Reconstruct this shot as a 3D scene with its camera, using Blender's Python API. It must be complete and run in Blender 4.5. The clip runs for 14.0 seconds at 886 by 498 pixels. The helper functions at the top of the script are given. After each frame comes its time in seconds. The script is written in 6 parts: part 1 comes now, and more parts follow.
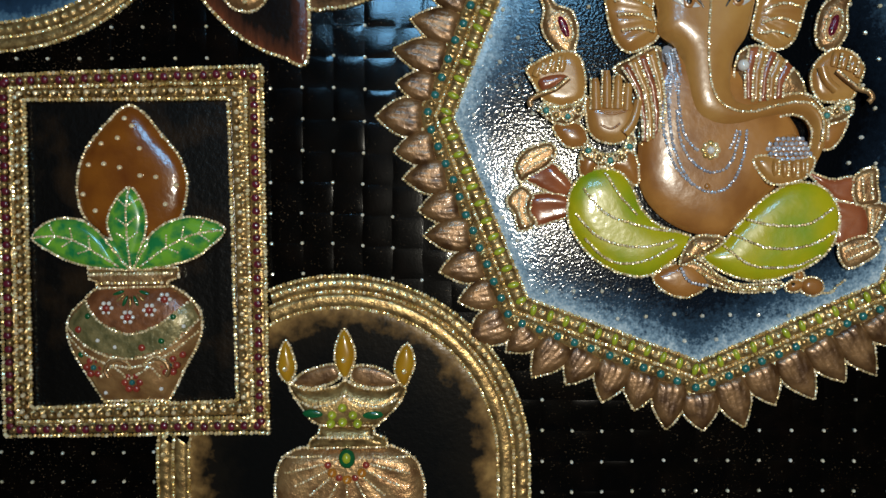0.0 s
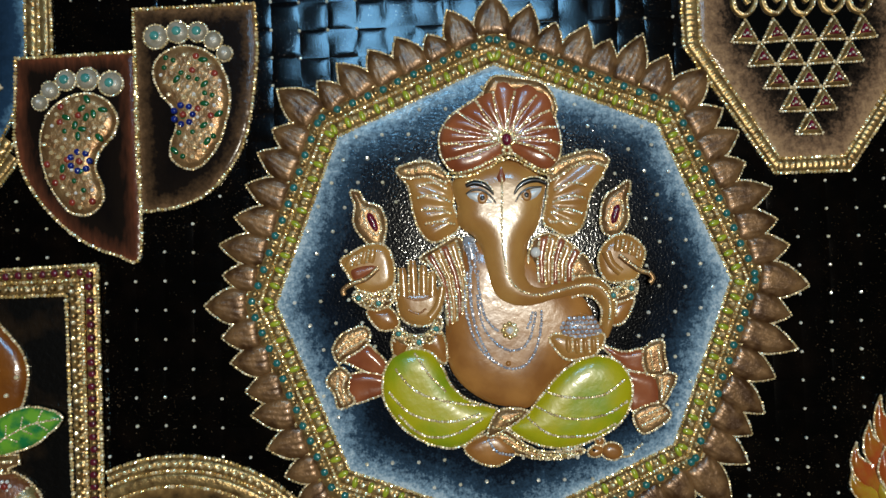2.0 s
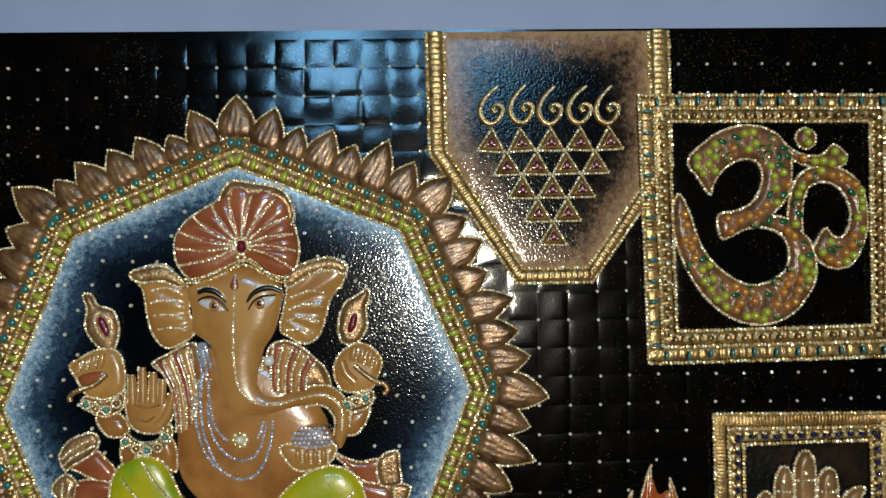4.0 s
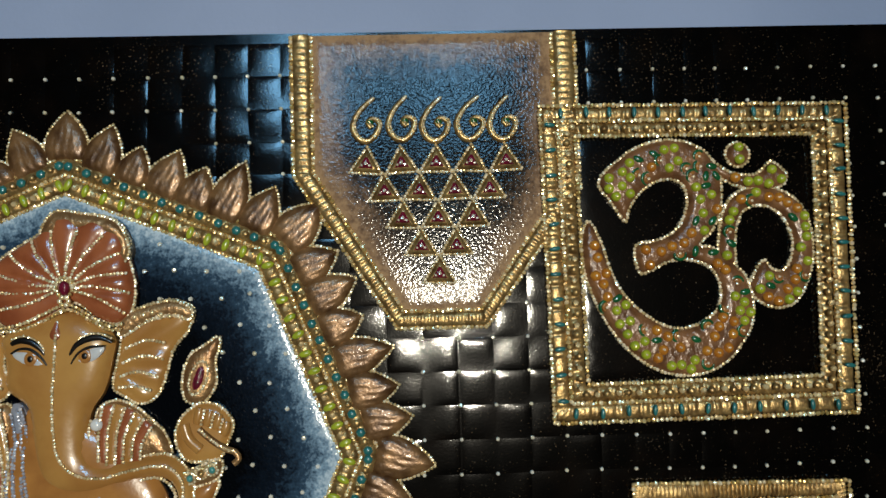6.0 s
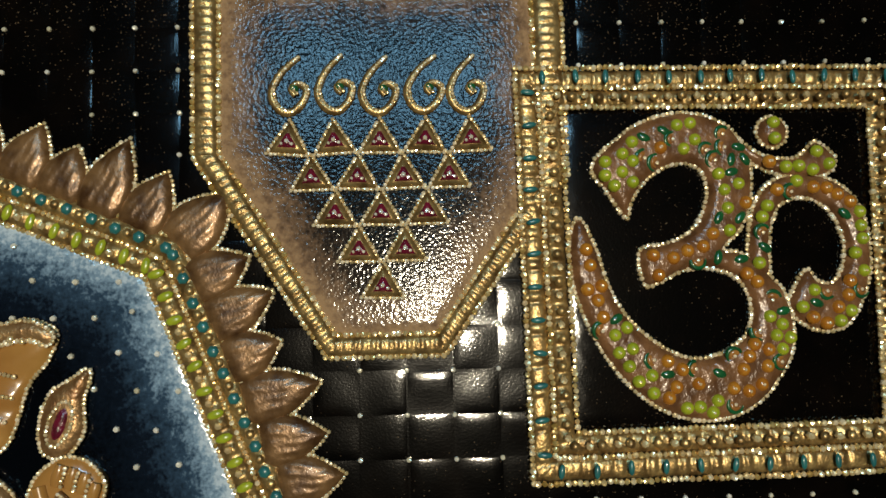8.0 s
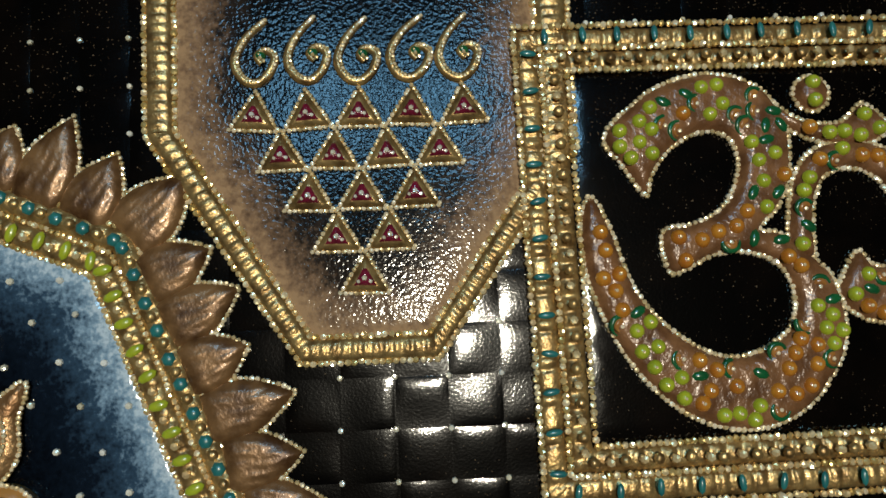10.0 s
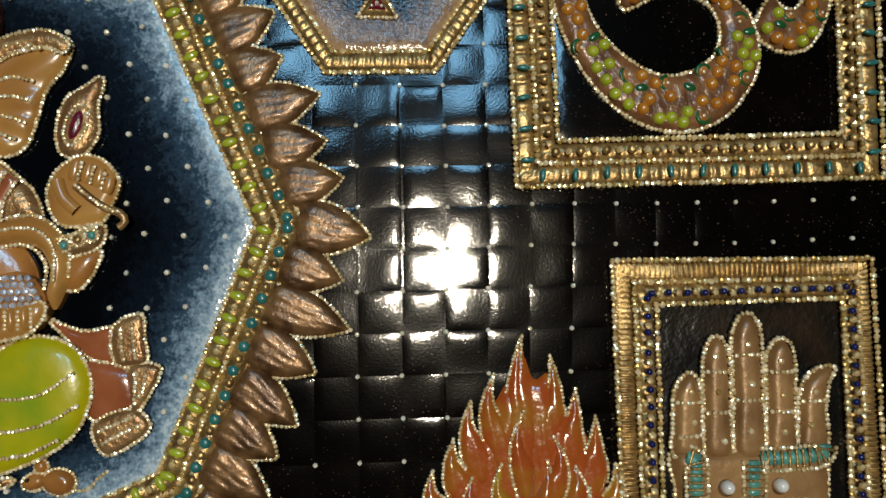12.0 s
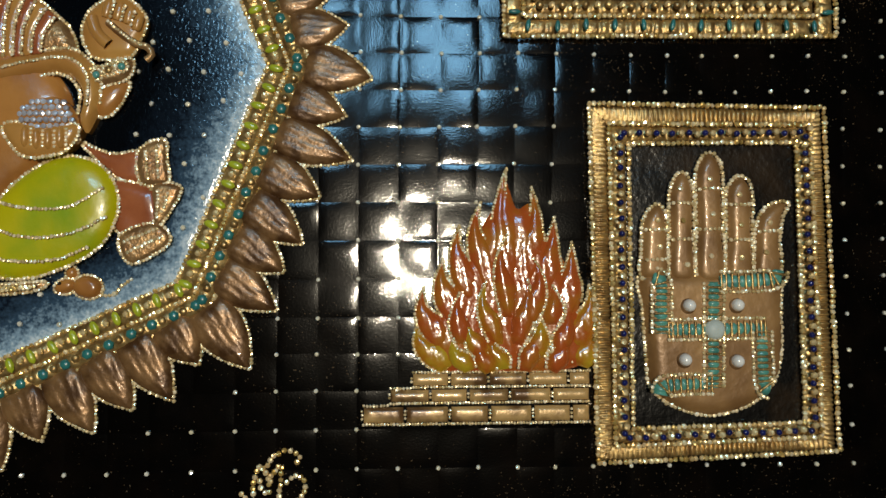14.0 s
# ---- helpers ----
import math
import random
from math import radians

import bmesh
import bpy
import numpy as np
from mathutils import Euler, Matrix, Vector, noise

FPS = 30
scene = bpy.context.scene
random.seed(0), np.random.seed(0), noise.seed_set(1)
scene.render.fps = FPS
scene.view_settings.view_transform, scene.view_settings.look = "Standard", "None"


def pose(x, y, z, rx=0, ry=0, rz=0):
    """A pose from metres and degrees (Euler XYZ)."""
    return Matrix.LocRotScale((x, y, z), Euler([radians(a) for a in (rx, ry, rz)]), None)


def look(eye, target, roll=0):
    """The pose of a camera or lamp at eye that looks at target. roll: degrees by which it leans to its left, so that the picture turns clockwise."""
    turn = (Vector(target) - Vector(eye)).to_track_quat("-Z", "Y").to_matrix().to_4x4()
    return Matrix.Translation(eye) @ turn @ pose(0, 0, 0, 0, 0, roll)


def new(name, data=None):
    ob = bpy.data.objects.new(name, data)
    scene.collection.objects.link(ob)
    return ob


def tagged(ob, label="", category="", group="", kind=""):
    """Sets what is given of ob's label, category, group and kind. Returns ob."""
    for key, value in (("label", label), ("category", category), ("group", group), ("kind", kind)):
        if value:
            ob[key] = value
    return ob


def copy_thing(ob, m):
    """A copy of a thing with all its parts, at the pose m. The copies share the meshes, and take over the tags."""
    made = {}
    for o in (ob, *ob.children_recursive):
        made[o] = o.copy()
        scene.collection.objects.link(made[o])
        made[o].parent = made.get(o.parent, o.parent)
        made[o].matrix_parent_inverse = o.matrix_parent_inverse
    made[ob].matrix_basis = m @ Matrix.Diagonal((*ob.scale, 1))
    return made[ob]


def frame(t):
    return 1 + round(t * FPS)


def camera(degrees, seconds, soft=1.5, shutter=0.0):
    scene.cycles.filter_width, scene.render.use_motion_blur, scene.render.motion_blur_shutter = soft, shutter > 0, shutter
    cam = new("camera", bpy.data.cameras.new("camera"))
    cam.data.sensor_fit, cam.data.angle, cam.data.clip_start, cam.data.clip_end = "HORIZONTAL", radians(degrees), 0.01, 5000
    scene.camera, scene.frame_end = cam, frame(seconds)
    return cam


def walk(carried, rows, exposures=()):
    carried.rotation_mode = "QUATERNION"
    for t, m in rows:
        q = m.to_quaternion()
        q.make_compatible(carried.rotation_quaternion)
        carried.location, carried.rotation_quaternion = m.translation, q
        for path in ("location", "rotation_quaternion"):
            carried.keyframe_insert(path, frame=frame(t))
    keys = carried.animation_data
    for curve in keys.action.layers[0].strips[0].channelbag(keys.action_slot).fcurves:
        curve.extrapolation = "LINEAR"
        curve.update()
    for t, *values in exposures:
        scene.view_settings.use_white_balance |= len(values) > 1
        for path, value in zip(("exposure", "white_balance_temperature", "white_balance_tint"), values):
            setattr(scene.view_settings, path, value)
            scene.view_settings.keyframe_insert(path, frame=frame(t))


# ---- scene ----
cam = camera(64.0, 14.0, soft=1.5)
PATH = [
    (0, (0.075, 0.052, 1.4), (0.048, 2.049, 1.302), -0.4),
    (0.5, (0.106, 0.045, 1.423), (0.09, 2.044, 1.358), -1.3),
    (1, (0.133, 0.035, 1.449), (0.13, 2.035, 1.471), -1.6),
    (1.5, (0.16, 0.021, 1.474), (0.161, 2.02, 1.528), -1.9),
    (2, (0.194, 0.013, 1.488), (0.212, 2.013, 1.537), -2.2),
    (2.5, (0.233, 0.008, 1.499), (0.246, 2.007, 1.583), -3.7),
    (3, (0.284, 0.012, 1.512), (0.349, 2.01, 1.582), -3.8),
    (3.5, (0.329, 0.015, 1.531), (0.384, 2.014, 1.575), -3.3),
    (4, (0.373, 0.013, 1.558), (0.438, 2.011, 1.616), -1.0),
    (4.2, (0.385, 0.011, 1.563), (0.45, 2.009, 1.618), -1.4),
    (6.3, (0.465, 0.108, 1.564), (0.516, 2.1, 1.734), -1.6),
    (6.5, (0.466, 0.119, 1.57), (0.515, 2.11, 1.756), -1.8),
    (7, (0.474, 0.145, 1.573), (0.496, 2.135, 1.77), -2.4),
    (7.5, (0.488, 0.174, 1.568), (0.538, 2.166, 1.737), -1.2),
    (7.7, (0.488, 0.182, 1.569), (0.548, 2.174, 1.733), -1.2),
    (10, (0.496, 0.24, 1.559), (0.54, 2.227, 1.781), -2.5),
    (10.5, (0.496, 0.234, 1.536), (0.548, 2.224, 1.724), -1.8),
    (11, (0.494, 0.217, 1.502), (0.534, 2.212, 1.645), -1.5),
    (11.5, (0.49, 0.195, 1.466), (0.565, 2.186, 1.64), -1.1),
    (12, (0.486, 0.177, 1.438), (0.569, 2.173, 1.547), -1.4),
    (12.5, (0.49, 0.161, 1.412), (0.565, 2.157, 1.505), -1.4),
    (13, (0.491, 0.155, 1.381), (0.616, 2.147, 1.5), -1.4),
    (13.5, (0.489, 0.15, 1.357), (0.589, 2.144, 1.475), -1.0),
    (14, (0.487, 0.144, 1.345), (0.572, 2.139, 1.472), -0.4),
]
walk(cam, [(t, look(eye, target, roll)) for t, eye, target, roll in PATH],
     [(0, 0, 6350, 7), (4.2, 0, 6350, 7), (6.5, 0, 6750, 7), (7.5, 0, 7300, 7), (10, 0, 6600, 6), (11.5, 0, 6600, 7), (12.5, 0, 7300, 10), (14, 0, 7100, 8)])

PY = 0.53          # plane of the mural's face
TOP = 1.733        # its upper edge


# ---- light ----
world = bpy.data.worlds.new("sky")
scene.world = world
world.use_nodes = True
sky = world.node_tree.nodes.new("ShaderNodeTexSky")
sky.sky_type, sky.sun_disc = "NISHITA", False
sky.sun_elevation, sky.sun_rotation = radians(40), radians(20)
world.node_tree.nodes["Background"].inputs["Strength"].default_value = 0.1
world.node_tree.links.new(sky.outputs[0], world.node_tree.nodes["Background"].inputs["Color"])


def lamp(name, kind, m, watts, colour, **more):
    data = bpy.data.lights.new(name, kind)
    data.energy, data.color = watts, colour
    if kind == "AREA":
        data.shape, data.size, data.size_y = "RECTANGLE", more["w"], more["h"]
    else:
        data.shadow_soft_size = more["r"]
        data.spot_size, data.spot_blend = radians(more["cone"]), 0.9
    ob = new(name, data)
    ob.matrix_world = m
    return ob


BACK = -4.0
# Fixed spot added behind the camera, standing in for a flash moving with it.
lamp("flash_stand_in", "SPOT", look((0.6, BACK + 0.8, 1.56), (0.3, 0.53, 1.47)), 305, (1.0, 0.915, 0.765), r=0.06, cone=27)
for k in range(2):
    lamp("window_daylight", "AREA", pose(-0.25 + k, BACK - 0.06, 3.19, 90), 27, (0.26, 0.62, 1.0), w=0.6, h=0.8)


# ---- materials ----
def material(name, colour, rough=0.5, metal=0.0, second=None, scale=60.0, bump=0.0, bump_scale=300.0, coat=0.0, island=0.0, spread=(0.35, 0.65), coat_rough=0.08, bump_detail=3):
    m = bpy.data.materials.new(name)
    m.use_nodes = True
    nt = m.node_tree
    b = nt.nodes["Principled BSDF"]
    b.inputs["Roughness"].default_value, b.inputs["Metallic"].default_value = rough, metal
    b.inputs["Coat Weight"].default_value, b.inputs["Coat Roughness"].default_value = coat, coat_rough
    pos = nt.nodes.new("ShaderNodeNewGeometry")
    n1 = nt.nodes.new("ShaderNodeTexNoise")
    n1.inputs["Scale"].default_value, n1.inputs["Detail"].default_value = scale, 5
    nt.links.new(pos.outputs["Position"], n1.inputs["Vector"])
    ramp = nt.nodes.new("ShaderNodeValToRGB")
    ramp.color_ramp.elements[0].position, ramp.color_ramp.elements[1].position = spread
    ramp.color_ramp.elements[0].color = (*colour, 1)
    ramp.color_ramp.elements[1].color = (*(second or [c * 0.7 for c in colour]), 1)
    nt.links.new(n1.outputs["Fac"], ramp.inputs["Fac"])
    out = ramp.outputs["Color"]
    if island:
        hsv = nt.nodes.new("ShaderNodeHueSaturation")
        mr = nt.nodes.new("ShaderNodeMapRange")
        mr.inputs["To Min"].default_value, mr.inputs["To Max"].default_value = 1 - island, 1 + island
        nt.links.new(pos.outputs["Random Per Island"], mr.inputs["Value"])
        nt.links.new(mr.outputs[0], hsv.inputs["Value"])
        ms = nt.nodes.new("ShaderNodeMapRange")
        ms.inputs["To Min"].default_value, ms.inputs["To Max"].default_value = 1.0, 0.6
        nt.links.new(pos.outputs["Random Per Island"], ms.inputs["Value"])
        nt.links.new(ms.outputs[0], hsv.inputs["Saturation"])
        nt.links.new(out, hsv.inputs["Color"])
        out = hsv.outputs["Color"]
    nt.links.new(out, b.inputs["Base Color"])
    if bump:
        n2 = nt.nodes.new("ShaderNodeTexNoise")
        n2.inputs["Scale"].default_value, n2.inputs["Detail"].default_value = bump_scale, bump_detail
        nt.links.new(pos.outputs["Position"], n2.inputs["Vector"])
        bp = nt.nodes.new("ShaderNodeBump")
        bp.inputs["Strength"].default_value, bp.inputs["Distance"].default_value = 1.0, bump
        nt.links.new(n2.outputs["Fac"], bp.inputs["Height"])
        nt.links.new(bp.outputs[0], b.inputs["Normal"])
        nt.links.new(bp.outputs[0], b.inputs["Coat Normal"])
    return m


def airbrushed(name, stops, rough=0.25, bump=0.0006, bump_scale=330.0, ragged=0.008, coat=0.6, streak=(1, 1, 1), grain=150.0, spec=0.4):
    """Paint sprayed inwards from the edge of a field: stops are (metres from the edge, colour)."""
    m = material(name, (0.02, 0.02, 0.02), rough, bump=bump, bump_scale=bump_scale, coat=coat, bump_detail=1)
    nt = m.node_tree
    b = nt.nodes["Principled BSDF"]
    at = nt.nodes.new("ShaderNodeAttribute")
    at.attribute_name = "edge"
    b.inputs["Specular IOR Level"].default_value = spec
    pos = nt.nodes.new("ShaderNodeNewGeometry")
    mul = nt.nodes.new("ShaderNodeVectorMath")
    mul.operation = "MULTIPLY"
    mul.inputs[1].default_value = streak
    nt.links.new(pos.outputs["Position"], mul.inputs[0])
    total = at.outputs["Fac"]
    for scale, share in ((grain, 0.7), (grain / 5, 0.4), (grain * 2.6, 0.6)):
        n = nt.nodes.new("ShaderNodeTexNoise")
        n.inputs["Scale"].default_value, n.inputs["Detail"].default_value = scale, 4
        nt.links.new(mul.outputs[0], n.inputs["Vector"])
        mr = nt.nodes.new("ShaderNodeMapRange")
        mr.inputs["From Min"].default_value, mr.inputs["From Max"].default_value = 0.25, 0.75
        mr.inputs["To Min"].default_value, mr.inputs["To Max"].default_value = -ragged * share, ragged * share
        nt.links.new(n.outputs["Fac"], mr.inputs["Value"])
        add = nt.nodes.new("ShaderNodeMath")
        nt.links.new(total, add.inputs[0])
        nt.links.new(mr.outputs[0], add.inputs[1])
        total = add.outputs[0]
    far = stops[-1][0]
    mr = nt.nodes.new("ShaderNodeMapRange")
    mr.inputs["From Max"].default_value = far
    nt.links.new(total, mr.inputs["Value"])
    ramp = nt.nodes.new("ShaderNodeValToRGB")
    els = ramp.color_ramp.elements
    while len(els) < len(stops):
        els.new(0.5)
    for el, (d, c) in zip(els, stops):
        el.position, el.color = d / far, (*c, 1)
    nt.links.new(mr.outputs[0], ramp.inputs["Fac"])
    nt.links.new(ramp.outputs["Color"], b.inputs["Base Color"])
    return m


lacquer = material("black_lacquer", (0.0015, 0.0012, 0.001), 0.2, second=(0.005, 0.003, 0.002), scale=45, bump=0.00004, bump_scale=1000, coat=1.0, coat_rough=0.075, spread=(0.45, 0.8))


def speckled(m, scale, colour, cut):
    """Fine dust of metallic paint scattered over a dark ground."""
    nt = m.node_tree
    b = nt.nodes["Principled BSDF"]
    ground = b.inputs["Base Color"].links[0].from_socket
    pos = nt.nodes.new("ShaderNodeNewGeometry")
    n = nt.nodes.new("ShaderNodeTexNoise")
    n.inputs["Scale"].default_value, n.inputs["Detail"].default_value = scale, 1
    big = nt.nodes.new("ShaderNodeTexNoise")
    big.inputs["Scale"].default_value = 14
    both = nt.nodes.new("ShaderNodeMath")
    both.operation = "MULTIPLY_ADD"
    both.inputs[1].default_value = 0.25
    ramp = nt.nodes.new("ShaderNodeValToRGB")
    ramp.color_ramp.elements[0].position, ramp.color_ramp.elements[1].position = cut, cut + 0.05
    mix = nt.nodes.new("ShaderNodeMix")
    mix.data_type = "RGBA"
    mix.inputs["B"].default_value = (*colour, 1)
    nt.links.new(pos.outputs["Position"], n.inputs["Vector"])
    nt.links.new(pos.outputs["Position"], big.inputs["Vector"])
    nt.links.new(big.outputs["Fac"], both.inputs[0])
    nt.links.new(n.outputs["Fac"], both.inputs[2])
    nt.links.new(both.outputs[0], ramp.inputs["Fac"])
    nt.links.new(ramp.outputs["Color"], mix.inputs["Factor"])
    nt.links.new(ground, mix.inputs["A"])
    nt.links.new(mix.outputs["Result"], b.inputs["Base Color"])
    return m


lacquer.node_tree.nodes["Principled BSDF"].inputs["Coat IOR"].default_value = 1.45
lacquer.node_tree.nodes["Principled BSDF"].inputs["Specular IOR Level"].default_value = 0.06
speckled(lacquer, 900, (0.13, 0.09, 0.055), 0.845)
gold_paint = material("gold_paint", (0.64, 0.43, 0.17), 0.34, 0.68, second=(0.24, 0.14, 0.05), scale=150, bump=0.0004, bump_scale=500, coat=0.3)
bronze = material("bronze_paint", (0.3, 0.16, 0.065), 0.34, 0.3, second=(0.085, 0.037, 0.013), scale=90, bump=0.0003, bump_scale=350, coat=0.15)
bead_gold = material("bead_gold", (1.0, 0.75, 0.27), 0.22, 0.5, second=(0.95, 0.58, 0.14), island=0.4, coat=1.0)
bead_pale = material("bead_pale", (1.0, 0.79, 0.42), 0.22, 0.35, second=(0.95, 0.68, 0.28), island=0.35, coat=1.0)
bead_silver = material("bead_silver", (0.5, 0.52, 0.6), 0.25, 0.2, second=(0.38, 0.4, 0.5), island=0.3, coat=1.0)
crystal = material("crystal_stud", (0.92, 0.9, 0.8), 0.12, 0.2, second=(0.9, 0.8, 0.5), island=0.2, coat=1.0)
dark_room = material("dark_room_paint", (0.008, 0.0075, 0.007), 0.9)
plaster = material("grey_blue_plaster", (0.35, 0.42, 0.6), 0.75, second=(0.3, 0.365, 0.53), scale=6, bump=0.0006, bump_scale=90)
skin_gold = material("ochre_enamel", (0.57, 0.3, 0.082), 0.26, second=(0.42, 0.19, 0.048), scale=30, bump=0.0002, bump_scale=120, coat=0.8)
skin_deep = material("brown_enamel", (0.5, 0.22, 0.055), 0.26, second=(0.33, 0.13, 0.032), scale=45, bump=0.0002, bump_scale=160, coat=0.8)
lime = material("lime_enamel", (0.52, 0.47, 0.01), 0.3, second=(0.26, 0.38, 0.012), scale=30, bump=0.0003, bump_scale=130, coat=0.5, spread=(0.46, 0.72))
rust = material("rust_enamel", (0.42, 0.13, 0.05), 0.26, second=(0.27, 0.07, 0.026), scale=50, bump=0.0003, bump_scale=150, coat=0.8)
white_enamel = material("white_enamel", (0.75, 0.76, 0.76), 0.3, coat=0.5)
black_enamel = material("black_enamel", (0.01, 0.008, 0.007), 0.3, coat=0.5)
lime_chip = material("lime_chip", (0.46, 0.52, 0.035), 0.3, second=(0.34, 0.41, 0.025), scale=200, coat=0.6)
teal_chip = material("teal_chip", (0.03, 0.2, 0.185), 0.3, second=(0.018, 0.14, 0.14), scale=200, coat=0.6)
blue_chip = material("blue_chip", (0.008, 0.014, 0.12), 0.15, second=(0.006, 0.01, 0.07), scale=200, coat=0.8)
maroon_chip = material("maroon_chip", (0.16, 0.012, 0.03), 0.3, second=(0.09, 0.008, 0.018), scale=200, coat=0.6)
ruby = material("ruby_paste", (0.22, 0.012, 0.04), 0.2, second=(0.1, 0.01, 0.02), scale=300, coat=0.8, bump=0.0005, bump_scale=600)
amber_chip = material("amber_chip", (0.6, 0.25, 0.03), 0.2, second=(0.45, 0.15, 0.02), scale=200, coat=0.8)
green_chip = material("green_chip", (0.012, 0.13, 0.04), 0.22, second=(0.01, 0.09, 0.03), scale=200, coat=0.8)
turquoise = material("turquoise_chip", (0.1, 0.36, 0.32), 0.3, second=(0.06, 0.26, 0.24), scale=200, coat=0.6)
pearl = material("pearl", (0.88, 0.87, 0.83), 0.18, second=(0.8, 0.79, 0.77), coat=0.8)
amber = material("amber_enamel", (0.3, 0.1, 0.012), 0.22, second=(0.16, 0.045, 0.008), scale=40, bump=0.0002, coat=0.8, spread=(0.3, 0.7))
leaf_green = material("leaf_enamel", (0.2, 0.47, 0.04), 0.26, second=(0.02, 0.22, 0.06), scale=75, coat=0.8, spread=(0.42, 0.58))
flame_red = material("flame_enamel", (0.43, 0.088, 0.018), 0.2, second=(0.42, 0.16, 0.02), scale=55, bump=0.0007, bump_scale=110, coat=1.0, spread=(0.45, 0.66))
flame_gold = material("flame_yellow_enamel", (0.5, 0.34, 0.025), 0.22, second=(0.42, 0.1, 0.014), scale=70, bump=0.0006, bump_scale=110, coat=1.0)
clay_gold = material("sandy_gold", (0.5, 0.3, 0.13), 0.36, 0.55, second=(0.28, 0.14, 0.055), scale=110, bump=0.0006, bump_scale=380, coat=0.3)
navy_field = airbrushed("navy_airbrushed_field", [(0.0, (0.55, 0.66, 0.74)), (0.007, (0.24, 0.36, 0.47)), (0.017, (0.035, 0.07, 0.115)), (0.032, (0.006, 0.011, 0.02)), (0.055, (0.0015, 0.0022, 0.0035))], rough=0.11, bump=0.00017, bump_scale=560, ragged=0.009, coat=0.0, grain=240, spec=0.42)
bronze_field = airbrushed("bronze_airbrushed_field", [(0.0, (0.42, 0.26, 0.14)), (0.01, (0.22, 0.13, 0.075)), (0.022, (0.03, 0.02, 0.014)), (0.034, (0.003, 0.003, 0.003))], rough=0.11, bump=0.00017, bump_scale=560, ragged=0.009, coat=0.0, grain=220, spec=0.28)
brown_field = airbrushed("brown_airbrushed_field", [(0.0, (0.2, 0.11, 0.055)), (0.005, (0.09, 0.05, 0.025)), (0.012, (0.012, 0.008, 0.006)), (0.03, (0.005, 0.004, 0.004))], rough=0.16, bump=0.00012, ragged=0.004, coat=0.0, spec=0.16)
rust_field = airbrushed("rust_airbrushed_field", [(0.0, (0.17, 0.05, 0.024)), (0.005, (0.08, 0.028, 0.015)), (0.012, (0.012, 0.008, 0.006)), (0.03, (0.005, 0.004, 0.004))], rough=0.16, bump=0.0001, ragged=0.004, coat=0.0, spec=0.16, streak=(1, 1, 0.25))
arch_field = airbrushed("arch_airbrushed_field", [(0.0, (0.34, 0.2, 0.07)), (0.006, (0.18, 0.1, 0.035)), (0.017, (0.01, 0.008, 0.006)), (0.04, (0.004, 0.004, 0.004))], rough=0.22, bump=0.00012, ragged=0.009, grain=60, coat=0.0, spec=0.22)
blue_field = airbrushed("blue_airbrushed_field", [(0.0, (0.12, 0.24, 0.36)), (0.008, (0.02, 0.05, 0.1)), (0.03, (0.004, 0.008, 0.016))], rough=0.24, bump=0.0002, ragged=0.005)


# ---- building blocks ----
import functools

from mathutils import geometry


def spline(pts, closed=True, step=2.0):
    """A smooth line through the given places, in millimetres, at about even steps."""
    p = np.array(pts, float)
    n = len(p)
    out = []
    for i in range(n if closed else n - 1):
        a, b, c, d = (p[(i + k) % n] if closed else p[min(max(i + k, 0), n - 1)] for k in (-1, 0, 1, 2))
        m = max(2, int(np.linalg.norm(c - b) / step + 0.5))
        for k in range(m):
            t = k / m
            out.append(0.5 * (2 * b + (c - a) * t + (2 * a - 5 * b + 4 * c - d) * t * t + (3 * b - a - 3 * c + d) * t ** 3))
    if not closed:
        out.append(p[-1])
    return np.array(out)


def straight(pts, closed=True, step=2.0):
    """The same with sharp corners."""
    p = np.array(pts, float)
    out = []
    n = len(p)
    for i in range(n if closed else n - 1):
        b, c = p[i], p[(i + 1) % n]
        m = max(1, int(np.linalg.norm(c - b) / step + 0.5))
        out += [b + (c - b) * k / m for k in range(m)]
    if not closed:
        out.append(p[-1])
    return np.array(out)


def ellipse(cx, cz, rx, rz, n=20, turn=0.0):
    a = np.arange(n) * 2 * math.pi / n
    u, v = rx * np.cos(a), rz * np.sin(a)
    c, s = math.cos(radians(turn)), math.sin(radians(turn))
    return np.stack([cx + u * c - v * s, cz + u * s + v * c], 1)


def to_edge(q, poly):
    """Distance of each place to the outline, and whether it lies inside."""
    a, b = poly, np.roll(poly, -1, 0)
    best = np.full(len(q), 1e9)
    inside = np.zeros(len(q), bool)
    for p0, p1 in zip(a, b):
        d = p1 - p0
        t = np.clip(((q - p0) @ d) / max(d @ d, 1e-9), 0, 1)
        best = np.minimum(best, np.linalg.norm(q - p0 - t[:, None] * d, axis=1))
        if p0[1] != p1[1]:
            hit = ((q[:, 1] < p0[1]) != (q[:, 1] < p1[1])) & (q[:, 0] < p0[0] + (q[:, 1] - p0[1]) / (p1[1] - p0[1]) * d[0])
            inside ^= hit
    return best, inside


def along(path, pitch, closed):
    """Even places on a line."""
    p = np.vstack([path, path[:1]]) if closed else path
    seg = np.linalg.norm(np.diff(p, axis=0), axis=1)
    run = np.concatenate([[0], np.cumsum(seg)])
    n = max(2, int(run[-1] / pitch))
    at = (np.arange(n) + (0 if closed else 0.5)) * run[-1] / n
    return np.stack([np.interp(at, run, p[:, 0]), np.interp(at, run, p[:, 1])], 1)


